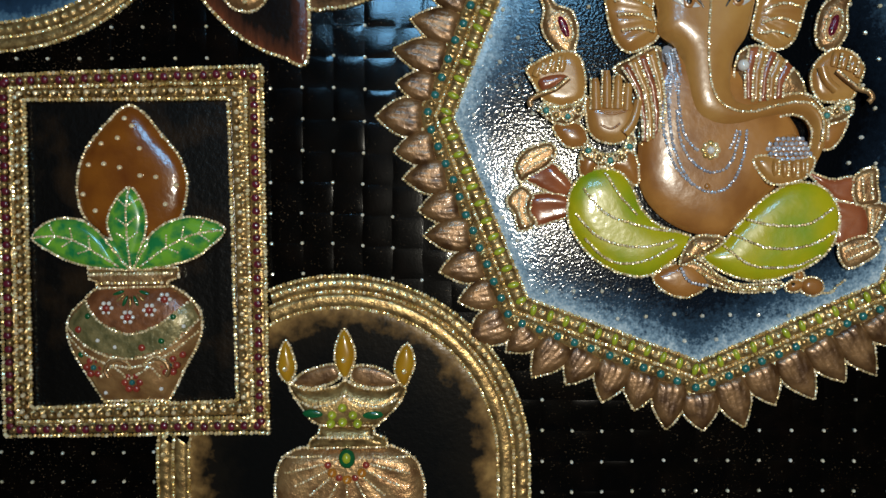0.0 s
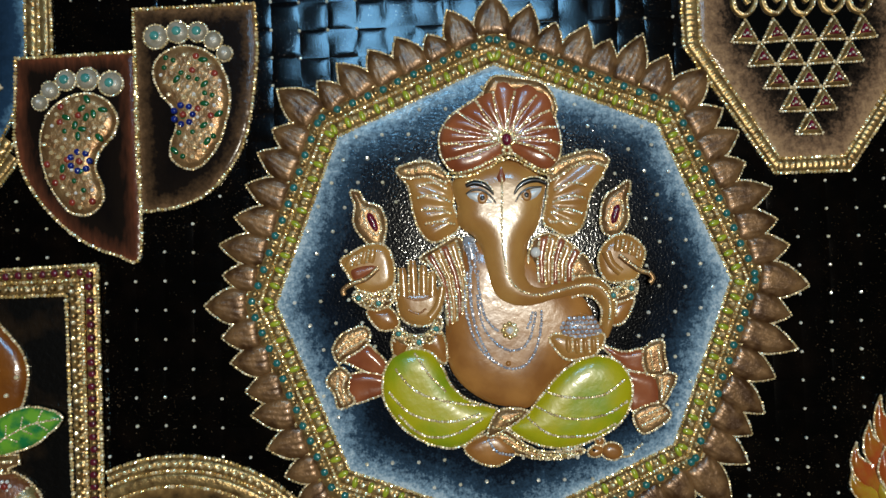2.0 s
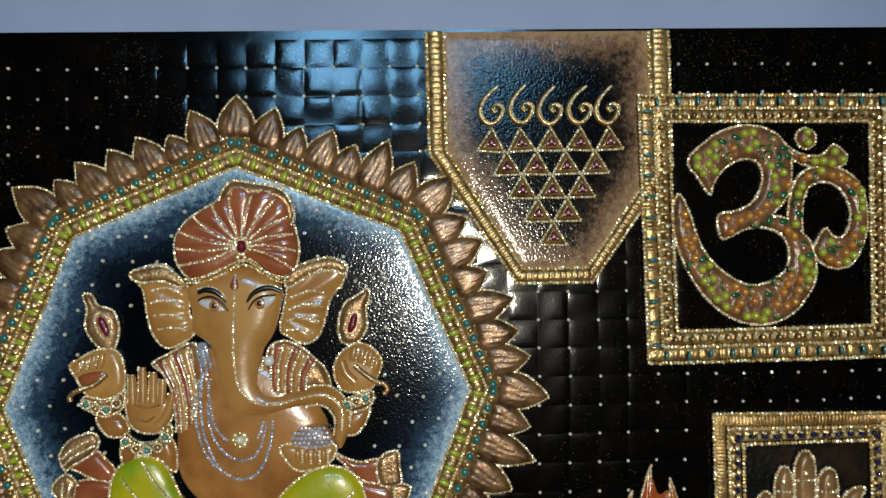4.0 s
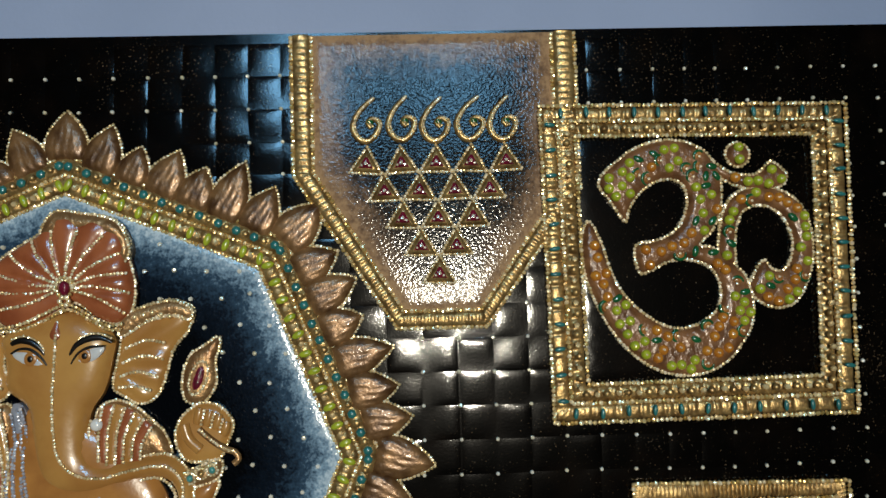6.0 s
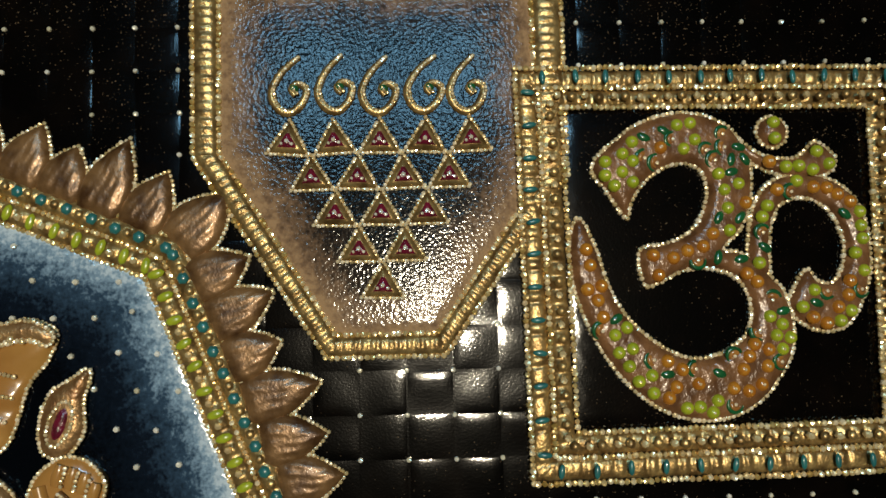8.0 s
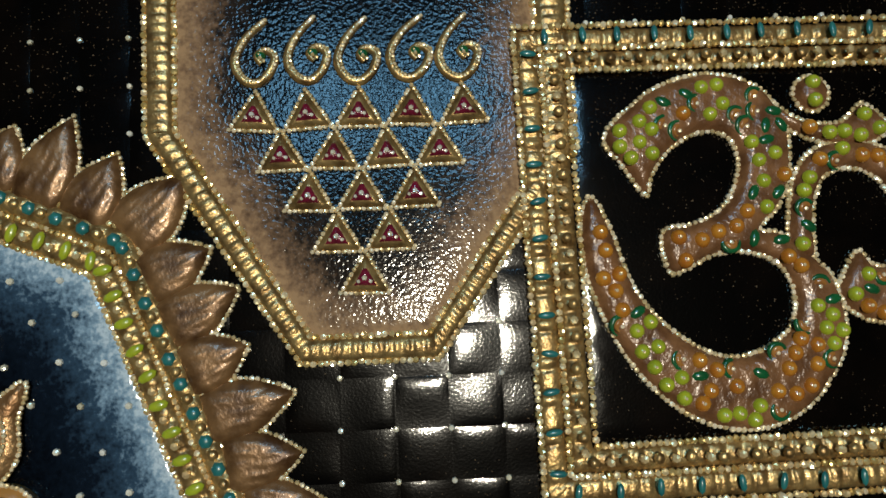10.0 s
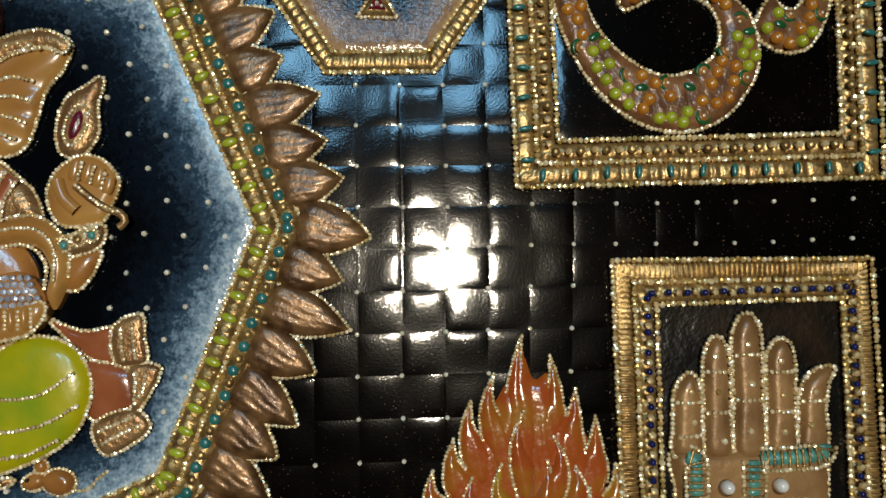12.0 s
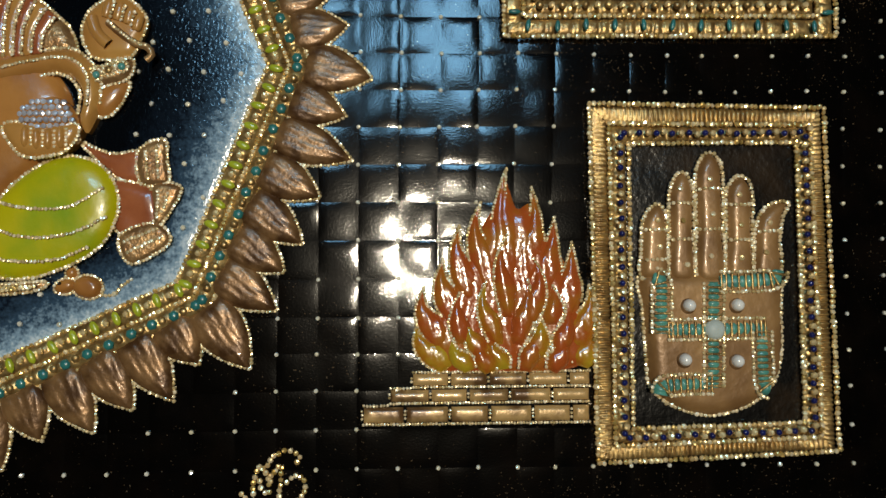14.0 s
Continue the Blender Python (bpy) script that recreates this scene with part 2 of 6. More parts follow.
# a bead: a small faceted dome, 18 triangles
_a = np.arange(6) * math.pi / 3
BEAD_V = np.array([[math.cos(t), math.sin(t), 0] for t in _a] + [[0.78 * math.cos(t + 0.5), 0.78 * math.sin(t + 0.5), 0.6] for t in _a] + [[0, 0, 0.78]])
BEAD_F = [f for i in range(6) for f in ((i, (i + 1) % 6, 6 + i), ((i + 1) % 6, 6 + (i + 1) % 6, 6 + i), (6 + i, 6 + (i + 1) % 6, 12))]
dice = random.Random(7)


class Relief:
    """Gathers the faces of one raised piece of work, in millimetres from its own origin: u to the right, v up, h out of the mural."""

    def __init__(self):
        self.v, self.f, self.m, self.s, self.e, self.mats = [], [], [], [], [], []

    def slot(self, mat):
        if mat not in self.mats:
            self.mats.append(mat)
        return self.mats.index(mat)

    def faces(self, verts, faces, mat, smooth=True, edge=None):
        k, base = self.slot(mat), len(self.v)
        self.v += [tuple(map(float, p)) for p in verts]
        self.e += list(edge) if edge is not None else [0.0] * len(verts)
        for f in faces:
            self.f.append([base + i for i in f])
            self.m.append(k)
            self.s.append(smooth)
        return self

    def pillow(self, outline, high, rim, mat, base=0.0, step=4.0, shape=None, foot=0.0, zones=()):
        """A cushion over an outline: it rises within rim to its height; shape(u, v, d) adds relief."""
        poly = np.asarray(outline, float)
        keep = np.linalg.norm(poly - np.roll(poly, 1, 0), axis=1) > 0.05
        poly = poly[keep]
        if (poly[:, 0] * np.roll(poly[:, 1], -1) - poly[:, 1] * np.roll(poly[:, 0], -1)).sum() < 0:
            poly = poly[::-1]
        lo, hi = poly.min(0), poly.max(0)
        gu, gv = np.meshgrid(np.arange(lo[0] + step / 3, hi[0], step), np.arange(lo[1] + step / 3, hi[1], step * 0.87))
        gu = gu + (np.arange(gu.shape[0]) % 2)[:, None] * step / 2
        q = np.stack([gu.ravel(), gv.ravel()], 1)
        d, ins = to_edge(q, poly)
        q = q[ins & (d > min(step, rim) * 0.3)]
        pts = np.vstack([poly, q])
        n = len(poly)
        res = geometry.delaunay_2d_cdt([Vector(p) for p in pts], [], [list(range(n))], 1, 1e-4)
        co = np.array([tuple(p) for p in res[0]])
        d, _ = to_edge(co, poly)
        t = np.clip(d / rim, 0, 1)
        h = base + foot + (high - foot) * np.sqrt(np.maximum(0, 1 - (1 - t) ** 2))
        if shape:
            h = h + shape(co[:, 0], co[:, 1], d) * np.clip(d / min(rim, 3.0), 0, 1)
        self.top = lambda u, v, poly=poly: base + foot + (high - foot) * math.sqrt(max(0, 1 - (1 - min(1, to_edge(np.array([[u, v]]), poly)[0][0] / rim)) ** 2))
        faces = [list(f) for f in res[2]]
        first = len(self.m)
        self.faces(np.column_stack([co, h]), faces, mat, True, d / 1000)
        if zones:
            mid = np.array([co[f].mean(0) for f in faces])
            for area, paint in zones:
                k = self.slot(paint)
                for n_face, hit in enumerate(to_edge(mid, np.asarray(area, float))[1]):
                    if hit:
                        self.m[first + n_face] = k
        if base + foot > 0.05:
            ring = [(p[0], p[1], base + foot) for p in poly] + [(p[0], p[1], -0.5) for p in poly]
            self.faces(ring, [(i, n + i, n + (i + 1) % n, (i + 1) % n) for i in range(n)], mat, False)
        return self

    def strip(self, a, b, inner_a, inner_b, high, mat, wave=None, step=1.3, across=8, base=0.0):
        """A raised moulding between two lines, mitred at its ends: wave(s, v) scales its height."""
        a, b, ia, ib = (np.array(p, float) for p in (a, b, inner_a, inner_b))
        long = np.linalg.norm(b - a)
        n = max(2, int(long / step))
        verts = []
        way = (b - a) / max(long, 1e-9)
        for i in range(n + 1):
            t = i / n
            p, q = a + (b - a) * t, ia + (ib - ia) * t
            for k in range(across + 1):
                w = k / across
                c = p + (q - p) * w
                h = high * math.sqrt(max(0.0, 1 - abs(2 * w - 1) ** 2.5))
                if wave:
                    h *= wave(float((c - a) @ way), w)
                verts.append((c[0], c[1], base + h))
        r = across + 1
        fs = [(i * r + k, (i + 1) * r + k, (i + 1) * r + k + 1, i * r + k + 1) for i in range(n) for k in range(across)]
        u = b - a
        w = ia - a
        if u[0] * w[1] - u[1] * w[0] < 0:
            fs = [f[::-1] for f in fs]
        return self.faces(verts, fs, mat)

    def beads(self, path, mat, size=2.7, pitch=None, closed=True, lift=0.0, tall=0.75, jitter=0.12, skip=None):
        """A string of beads along a line; lift is a height or a function of the place."""
        for u, v in along(np.asarray(path, float), pitch or size * 0.95, closed):
            if skip and skip(u, v):
                continue
            self.bead(u + dice.gauss(0, size * jitter * 0.5), v + dice.gauss(0, size * jitter * 0.5), size * dice.uniform(0.88, 1.08), mat, lift(u, v) if callable(lift) else lift, tall)
        return self

    def bead(self, u, v, size, mat, lift=0.0, tall=0.75):
        turn = dice.random() * 6.28
        c, s = math.cos(turn), math.sin(turn)
        r = size * 0.56
        tx, tz = dice.gauss(0, 0.22), dice.gauss(0, 0.22)
        x, y, z = BEAD_V[:, 0] * r, BEAD_V[:, 1] * r, BEAD_V[:, 2] * r * tall * 2 * 0.75
        co = np.stack([u + x * c - y * s, v + x * s + y * c, lift + z + x * tx + y * tz], 1)
        return self.faces(co, BEAD_F, mat, False)

    def dome(self, u, v, rx, rz, high, mat, lift=0.0, turn=0.0, n=10, rings=3):
        """A rounded stone."""
        rows = [ellipse(0, 0, rx * math.cos(k / rings * 1.45), rz * math.cos(k / rings * 1.45), n) for k in range(rings)]
        c, s = math.cos(radians(turn)), math.sin(radians(turn))
        verts = [(u + p[0] * c - p[1] * s, v + p[0] * s + p[1] * c, lift + high * math.sin(k / rings * 1.57)) for k, row in enumerate(rows) for p in row]
        verts.append((u, v, lift + high))
        fs = [(k * n + i, k * n + (i + 1) % n, (k + 1) * n + (i + 1) % n, (k + 1) * n + i) for k in range(rings - 1) for i in range(n)]
        fs += [((rings - 1) * n + i, (rings - 1) * n + (i + 1) % n, rings * n) for i in range(n)]
        return self.faces(verts, fs, mat)

    def rod(self, path, radius, mat, lift=0.0, closed=False):
        """A rounded cord laid along a line; radius and lift may be functions of 0..1."""
        p = np.asarray(path, float)
        n = len(p)
        rad = radius if callable(radius) else (lambda t: radius)
        verts = []
        for i in range(n):
            a, b = (p[i - 1], p[(i + 1) % n]) if closed else (p[max(i - 1, 0)], p[min(i + 1, n - 1)])
            d = (b - a) / max(np.linalg.norm(b - a), 1e-9)
            r = rad(i / max(n - 1, 1))
            for k in range(7):
                w = math.pi * k / 6
                verts.append((p[i][0] - d[1] * r * math.cos(w), p[i][1] + d[0] * r * math.cos(w), lift + r * math.sin(w)))
        fs = [(i * 7 + k, i * 7 + k + 1, ((i + 1) % n) * 7 + k + 1, ((i + 1) % n) * 7 + k) for i in range(n if closed else n - 1) for k in range(6)]
        return self.faces(verts, fs, mat)

    def mesh(self, name):
        me = bpy.data.meshes.new(name)
        me.from_pydata([(u / 1000, -h / 1000, v / 1000) for u, v, h in self.v], [], self.f)
        for mat in self.mats:
            me.materials.append(mat)
        me.polygons.foreach_set("material_index", self.m)
        me.polygons.foreach_set("use_smooth", self.s)
        at = me.attributes.new("edge", "FLOAT", "POINT")
        at.data.foreach_set("value", self.e)
        me.update()
        return me


def thing(name, at, label, category, group="", kind="", relief=None, lift=0.0):
    """A top-level thing on the mural, with its origin at (x, z) in metres."""
    ob = new(name, relief.mesh(name) if relief else None)
    ob.matrix_world = pose(at[0], PY - lift, at[1])
    return tagged(ob, label, category, group, kind)


def part(name, what, parent, label="", at=None):
    """One mesh under a thing or a part; what is a Relief or a mesh; at is a pose within the parent."""
    ob = new(name, what.mesh(name) if isinstance(what, Relief) else what)
    ob.parent = parent
    if at is not None:
        ob.matrix_basis = at
    return tagged(ob, label, kind="stuff" if name.startswith("bead_") else "")


def local(u, v, h=0.0, turn=0.0):
    """A pose in millimetres on the mural: to the right, up, out, and turned anticlockwise as seen."""
    return pose(u / 1000, -h / 1000, v / 1000, 0, -turn, 0)


def box_mesh(name, x0, x1, y0, y1, z0, z1, mat, soft=0.0):
    bm = bmesh.new()
    bmesh.ops.create_cube(bm, size=1)
    for v in bm.verts:
        v.co = Vector(((x0 + x1) / 2 + v.co.x * (x1 - x0), (y0 + y1) / 2 + v.co.y * (y1 - y0), (z0 + z1) / 2 + v.co.z * (z1 - z0)))
    if soft:
        bmesh.ops.bevel(bm, geom=bm.edges[:], offset=soft, segments=2, affect="EDGES", profile=0.5)
    me = bpy.data.meshes.new(name)
    bm.to_mesh(me)
    bm.free()
    me.materials.append(mat)
    return me


def structure(name, me, label, category):
    return tagged(new(name, me), label, category, kind="structure")


# ---- the room ----
structure("wall_north", box_mesh("wall_north", -3.2, 3.6, PY + 0.016, PY + 0.2, 0, 3.9, plaster), "grey-blue painted plaster wall behind the mural", "wall")
structure("wall_west", box_mesh("wall_west", -3.4, -3.2, BACK - 0.2, PY + 0.2, 0, 3.9, dark_room), "plain dark wall", "wall")
structure("wall_east", box_mesh("wall_east", 3.6, 3.8, BACK - 0.2, PY + 0.2, 0, 3.9, dark_room), "plain dark wall", "wall")
structure("floor", box_mesh("floor", -3.4, 3.8, BACK - 0.2, PY + 0.2, -0.1, 0, material("stone_floor", (0.015, 0.014, 0.013), 0.6, second=(0.011, 0.01, 0.01), scale=4)), "plain stone floor", "floor")
structure("ceiling", box_mesh("ceiling", -3.4, 3.8, BACK - 0.2, PY + 0.2, 3.9, 4.0, dark_room), "plain dark ceiling", "ceiling")
# the wall opposite, with two high windows
W0, W1 = 2.76, 3.62
for z0, z1 in ((0, W0), (W1, 3.9)):
    structure("wall_south", box_mesh("wall_south", -3.2, 3.6, BACK - 0.2, BACK, z0, z1, dark_room), "plain wall with high windows", "wall")
edges = [-3.2] + [x for k in range(2) for x in (-0.56 + k, 0.06 + k)] + [3.6]
for x0, x1 in zip(edges[::2], edges[1::2]):
    structure("wall_south", box_mesh("wall_south", x0, x1, BACK - 0.2, BACK, W0, W1, dark_room), "plain wall between high windows", "wall")


# ---- the mural's board, of small cushioned squares with a stud at each crossing ----
panel = Relief().pillow([(-1200, -955), (800, -955), (800, 0), (-1200, 0)], 0.1, 3.0, lacquer, step=400, foot=0.05)
mural = structure("mural_panel", panel.mesh("mural_panel"), "black lacquered mural board of cushioned squares on the wall", "mural")
mural.matrix_world = pose(0.35, PY, TOP)
edge = part("board_edge", box_mesh("board_edge", -1.2, 0.8, 0.0, 0.016, -0.955, 0.0, lacquer), mural, "thin dark edge of the board")
for v in edge.data.vertices:
    if v.co.z > -0.1:
        v.co.z += 0.0015

PITCH_U, PITCH_V = 21.3, 20.8
COLS, ROWS_Z = range(-34, 32), range(-24, 20)


def crossing(i, k):
    """Where the seams cross, in metres: a hand-made grid that wanders a little."""
    w = noise.noise_vector(Vector((i * 0.31, k * 0.37, 0.5)))
    x = 435.9 + i * PITCH_U
    drift = min(1, max(0, (100 - x) / 120))
    low = min(1, max(0, (7 - k) / 4))
    sag = np.interp(x, [-150, 60, 210, 350, 400, 540, 570, 730], [0, -4, -9, -7, -0.5, 0.5, -1, -6]) * low + np.interp(x, [430, 500, 620, 680], [0, 3.5, 3.5, -1]) * (1 - low)
    x += sag
    return (x + w.x * 1.3 + 4 * min(1, max(0, (420 - x) / 100)) + 4 * drift) / 1000, 1.3325 + (k * PITCH_V + w.y * 1.3 + 7 * drift + 2.5 * min(1, max(0, -k / 2))) / 1000


def squares_mesh(variant):
    rnd = random.Random(variant)
    tu, tv, hi = rnd.gauss(0, 0.011), rnd.gauss(0, 0.011), rnd.uniform(0.15, 0.27)
    n = 6
    verts, faces = [], []
    for a in range(n + 1):
        for b in range(n + 1):
            u, v = math.sin((a / n - 0.5) * math.pi), math.sin((b / n - 0.5) * math.pi)
            h = 0.15 + hi * (1 - abs(u) ** 3.6) * (1 - abs(v) ** 3.6) + (tu * u + tv * v) * PITCH_U / 2 * (1 - max(abs(u), abs(v)) ** 6)
            verts.append((u * PITCH_U / 2, v * PITCH_V / 2, max(h, 0.12)))
    faces = [(a * (n + 1) + b, (a + 1) * (n + 1) + b, (a + 1) * (n + 1) + b + 1, a * (n + 1) + b + 1) for a in range(n) for b in range(n)]
    return verts, faces


SQUARES = [squares_mesh(k) for k in range(14)]
SQUARE_MESHES = [Relief().faces(v, f, lacquer).mesh("square") for v, f in SQUARES]


# ---- embossed frames ----
def bulges(s, w):
    return 0.6 + 0.4 * abs(math.sin(math.pi * s / 6.5)) * (1 - abs(2 * w - 1) ** 2)


def ribs(s, w):
    return 0.68 + 0.32 * math.sin(2 * math.pi * s / 2.6)


def blocks(s, w):
    k = s % 15
    return 0.55 + (0.3 + 0.12 * math.sin(2 * math.pi * w * 4)) if k < 8 else 0.5 + 0.45 * abs(math.sin(math.pi * (k - 8) / 7))


def bar(s, w):
    return 0.85 + 0.15 * math.sin(2 * math.pi * s / 4.2) * (1 - abs(2 * w - 1))


def chip_mesh(name, rx, rz, high, mat, n=8):
    return Relief().dome(0, 0, rx, rz, high, mat, n=n, rings=3).mesh(name)


RING = Relief().bead(0, 0, 3.6, bead_gold, 0, 0.9).mesh("ring_bead")
RING_PALE = Relief().bead(0, 0, 3.4, bead_pale, 0, 0.9).mesh("ring_bead")


def chips(parent, a, b, meshes, every, lift, name="chip", start=0.5, turn=0.0):
    """Stones set one by one along a line from a to b, taking the meshes in turn."""
    a, b = np.array(a, float), np.array(b, float)
    long = np.linalg.norm(b - a)
    n = max(1, int(long / every))
    lean = math.degrees(math.atan2(b[1] - a[1], b[0] - a[0]))
    for k in range(n):
        c = a + (b - a) * (k + start) / n
        part(name, meshes[k % len(meshes)], parent, at=local(c[0] + dice.gauss(0, 0.3), c[1] + dice.gauss(0, 0.3), lift, lean + turn + dice.gauss(0, 5)))


def band_frame(name, at, outer, inner, waves, label, stones, lift, bead=2.9):
    """A rectangle of two mouldings side by side, three strings of beads and rows of stones."""
    ob = thing(name, at, label, "frame", lift=lift)
    o, i = np.array(outer, float), np.array(inner, float)
    mid = (o + i) / 2
    for a, b, wave in ((o, mid, waves[0]), (mid, i, waves[1])):
        for k in range(4):
            j = (k + 1) % 4
            part("moulding", Relief().strip(a[k], a[j], b[k], b[j], 4.0, gold_paint, wave, base=-lift * 1000, step=0.45 if wave is ribs else 1.0), ob, "embossed gold moulding")
    for line in (o, mid, i):
        part("bead_string", Relief().beads(straight(line), bead_gold, bead, lift=1.2), ob, "string of faceted gold beads")
    for which, meshes, every, high, turn in stones:
        a, b = (o, mid) if which == 0 else (mid, i)
        c = (a + b) / 2
        for k in range(4):
            chips(ob, c[k], c[(k + 1) % 4], meshes, every, high, "stone", turn=turn)
    return ob


teal_bar = chip_mesh("teal_bar", 1.5, 3.6, 1.0, teal_chip)
blue_stone = chip_mesh("blue_stone", 1.8, 1.8, 1.5, blue_chip)
maroon_bar = chip_mesh("maroon_bar", 2.6, 2.8, 1.2, maroon_chip)
gold_dome = chip_mesh("gold_dome", 2.4, 2.4, 1.6, gold_paint)

om_at = (0.6325, 1.5855)
om_frame = band_frame("square_frame", om_at, [(-97, 98), (98, 96.5), (93.5, -97), (-94.5, -98.5)], [(-75, 78.5), (75.5, 77), (72.5, -74), (-73, -75.5)], (blocks, bulges),
                      "square embossed gold frame with teal chips and beads", [(0, [teal_bar], 15.0, 3.0, 0), (1, [RING, gold_dome], 6.5, 3.4, 0)], 0.003)
palm_at = (0.651, 1.352)
palm_frame = band_frame("rectangular_frame", palm_at, [(-66.5, 97.5), (66, 95.5), (67, -93.5), (-65.5, -98)], [(-45, 75), (49.5, 76), (48.5, -78), (-46, -80)], (ribs, bulges),
                        "upright ribbed gold frame with blue stones and beads", [(1, [blue_stone, RING], 4.4, 3.2, 0)], 0.003)
pot_at = (-0.141, 1.374)
pot_frame = band_frame("rectangular_frame", pot_at, [(-87, 120.5), (90.5, 125), (90, -121.5), (-90.5, -123.5)], [(-69, 104), (67.5, 104), (69.5, -99.5), (-71.5, -104)], (blocks, bulges),
                       "upright gold frame edged with maroon chips and beads", [(0, [maroon_bar, gold_dome], 4.4, 3.0, 0), (1, [RING_PALE, gold_dome], 5.5, 3.4, 0)], 0.003)

ribbed = material("ribbed_lacquer", (0.004, 0.0035, 0.003), 0.24, second=(0.04, 0.022, 0.01), scale=30, coat=0.15, coat_rough=0.12, bump=0.0003, spread=(0.5, 0.85))
for ob, poly, up in ((om_frame, [(-78, 81), (78, 80), (75, -77), (-76, -78)], None), (palm_frame, [(-48, 78), (52, 79), (51, -81), (-49, -83)], 2.4), (pot_frame, [(-73, 107), (70, 107), (73, -103), (-75, -107)], 2.6)):
    step = 9.0 if up is None else 3.0
    part("backing", Relief().pillow(straight(poly, step=4), 1.0, 3.0, ribbed if up else lacquer, step=step, foot=0.3, base=-2.2, shape=(lambda u, v, d, up=up: 0.22 * np.sin(v * 2 * math.pi / up) * (np.sin(u * 0.11) > -0.2)) if up else None), ob, "dark lacquered backing")

# ---- octagonal medallion ----
oct_at = (0.242, 1.4665)


# how far each corner, clockwise from the top, strays from a true octagon
STRAY = [(-1, 1.5), (-1, 2), (-1, 4.5), (1, 4.5), (-1, 0), (1.5, -5.5), (1, -1.5), (0.5, 1)]


def octagon(r):
    return [(r * math.cos(math.pi / 2 - k * math.pi / 4) + STRAY[k][0] * r / 167, r * math.sin(math.pi / 2 - k * math.pi / 4) + STRAY[k][1] * r / 167) for k in range(8)]


medallion = thing("octagonal_medallion", oct_at, "octagonal medallion with navy field, jewelled border and petals", "medallion")
part("field", Relief().pillow(straight(octagon(168), step=6), 1.4, 2.0, navy_field, step=5.0, foot=0.6), medallion, "navy field sprayed pale at the edge")
for r0, r1, name in ((179, 167, "inner_band"), (191, 179, "outer_band")):
    a, b = octagon(r0), octagon(r1)
    for k in range(8):
        j = (k + 1) % 8
        part(name, Relief().strip(a[k], a[j], b[k], b[j], 4.0, gold_paint, bulges), medallion, "embossed gold band")
for r0 in (167, 179, 191):
    part("bead_string", Relief().beads(straight(octagon(r0)), bead_gold, 2.6, lift=1.0), medallion, "string of faceted gold beads")
lime_bar = chip_mesh("lime_bar", 2.2, 4.2, 1.4, lime_chip)
teal_stone = chip_mesh("teal_stone", 3.0, 3.0, 1.6, teal_chip, 6)
for k in range(8):
    j = (k + 1) % 8
    a, b = octagon(173), octagon(185)
    chips(medallion, a[k], a[j], [lime_bar, RING], 5.7, 3.5, "lime_stone")
    chips(medallion, b[k], b[j], [teal_stone, gold_dome], 6.0, 3.5, "teal_stone")


def petal_meshes(wide, long):
    half = [(0.40 * wide, 0), (0.5 * wide, 0.26 * long), (0.43 * wide, 0.55 * long), (0.2 * wide, 0.83 * long), (0, long)]
    right = spline(half, False)
    line = np.vstack([right[:-1], (right * (-1, 1))[::-1]])

    def grooves(u, v, d):
        w = u / (wide * (1.05 - 0.55 * np.clip(v / long, 0, 1)))
        return 0.2 * np.sin(w * 31 + 1.2 * np.sin(v * 0.23)) * (0.6 + 0.4 * np.sin(v * 0.4 + w * 9)) + 0.12 * np.sin(w * 67 + v * 0.3)
    body = Relief().pillow(line, 4.2, wide * 0.3, bronze, step=1.15, shape=grooves)
    string = Relief().beads(line, bead_pale, 2.3, closed=False, lift=0.2)
    return body.mesh("petal"), string.mesh("bead_edging")


petal_of = functools.cache(petal_meshes)


def side_petals(k, tips):
    """The petal on corner k and the six on the side after it; tips are (degrees, millimetres) round the middle."""
    a, b = np.array(octagon(187)[k]), np.array(octagon(187)[(k + 1) % 8])
    for n, (turn, reach) in enumerate(tips):
        c = a + (b - a) * n / 7
        d = reach * np.array([math.cos(radians(turn)), math.sin(radians(turn))]) - c
        long = 2 * round((np.linalg.norm(d) + 1) / 2)
        body, string = petal_of(27 if n == 0 else 24.5 if long > 27 else 21.5, long)
        p = part("petal", body, medallion, at=local(c[0], c[1], 0.25 * (n % 2), math.degrees(math.atan2(d[1], d[0])) - 90))
        part("bead_edging", string, p)


side_petals(0, [(90.1, 220), (82.5, 212), (77, 201), (70.4, 206), (65.1, 201), (59.6, 216), (53, 211)])
side_petals(1, [(45.5, 222), (38, 209), (32.5, 208), (26.4, 200), (19.4, 210), (12.9, 207), (7.4, 211)])
side_petals(2, [(-0.6, 222), (-6.5, 209), (-12.8, 217), (-19.4, 205), (-26.8, 207), (-31.8, 206), (-37, 214)])
side_petals(3, [(-45.4, 224), (-50.2, 205), (-56.3, 211), (-61.8, 206), (-68.2, 208), (-75.7, 202), (-82, 213)])
side_petals(4, [(-89.4, 214), (-96.1, 214), (-102.4, 204), (-108.8, 204), (-116.3, 203), (-122.7, 210), (-129.3, 206)])
side_petals(5, [(-136.2, 217), (-142.4, 205), (-148.9, 203), (-156.5, 202), (-161.3, 199), (-168, 204), (-173.2, 207)])
side_petals(6, [(-179.8, 217), (174.1, 204), (168.1, 209), (161.9, 203), (154.9, 203), (148, 206), (142.6, 207)])
side_petals(7, [(135.8, 222), (129.1, 205), (123.7, 207), (116.9, 203), (110.8, 204), (104.4, 197), (99, 211)])

# ---- seated elephant-headed figure ----
fig = Relief()


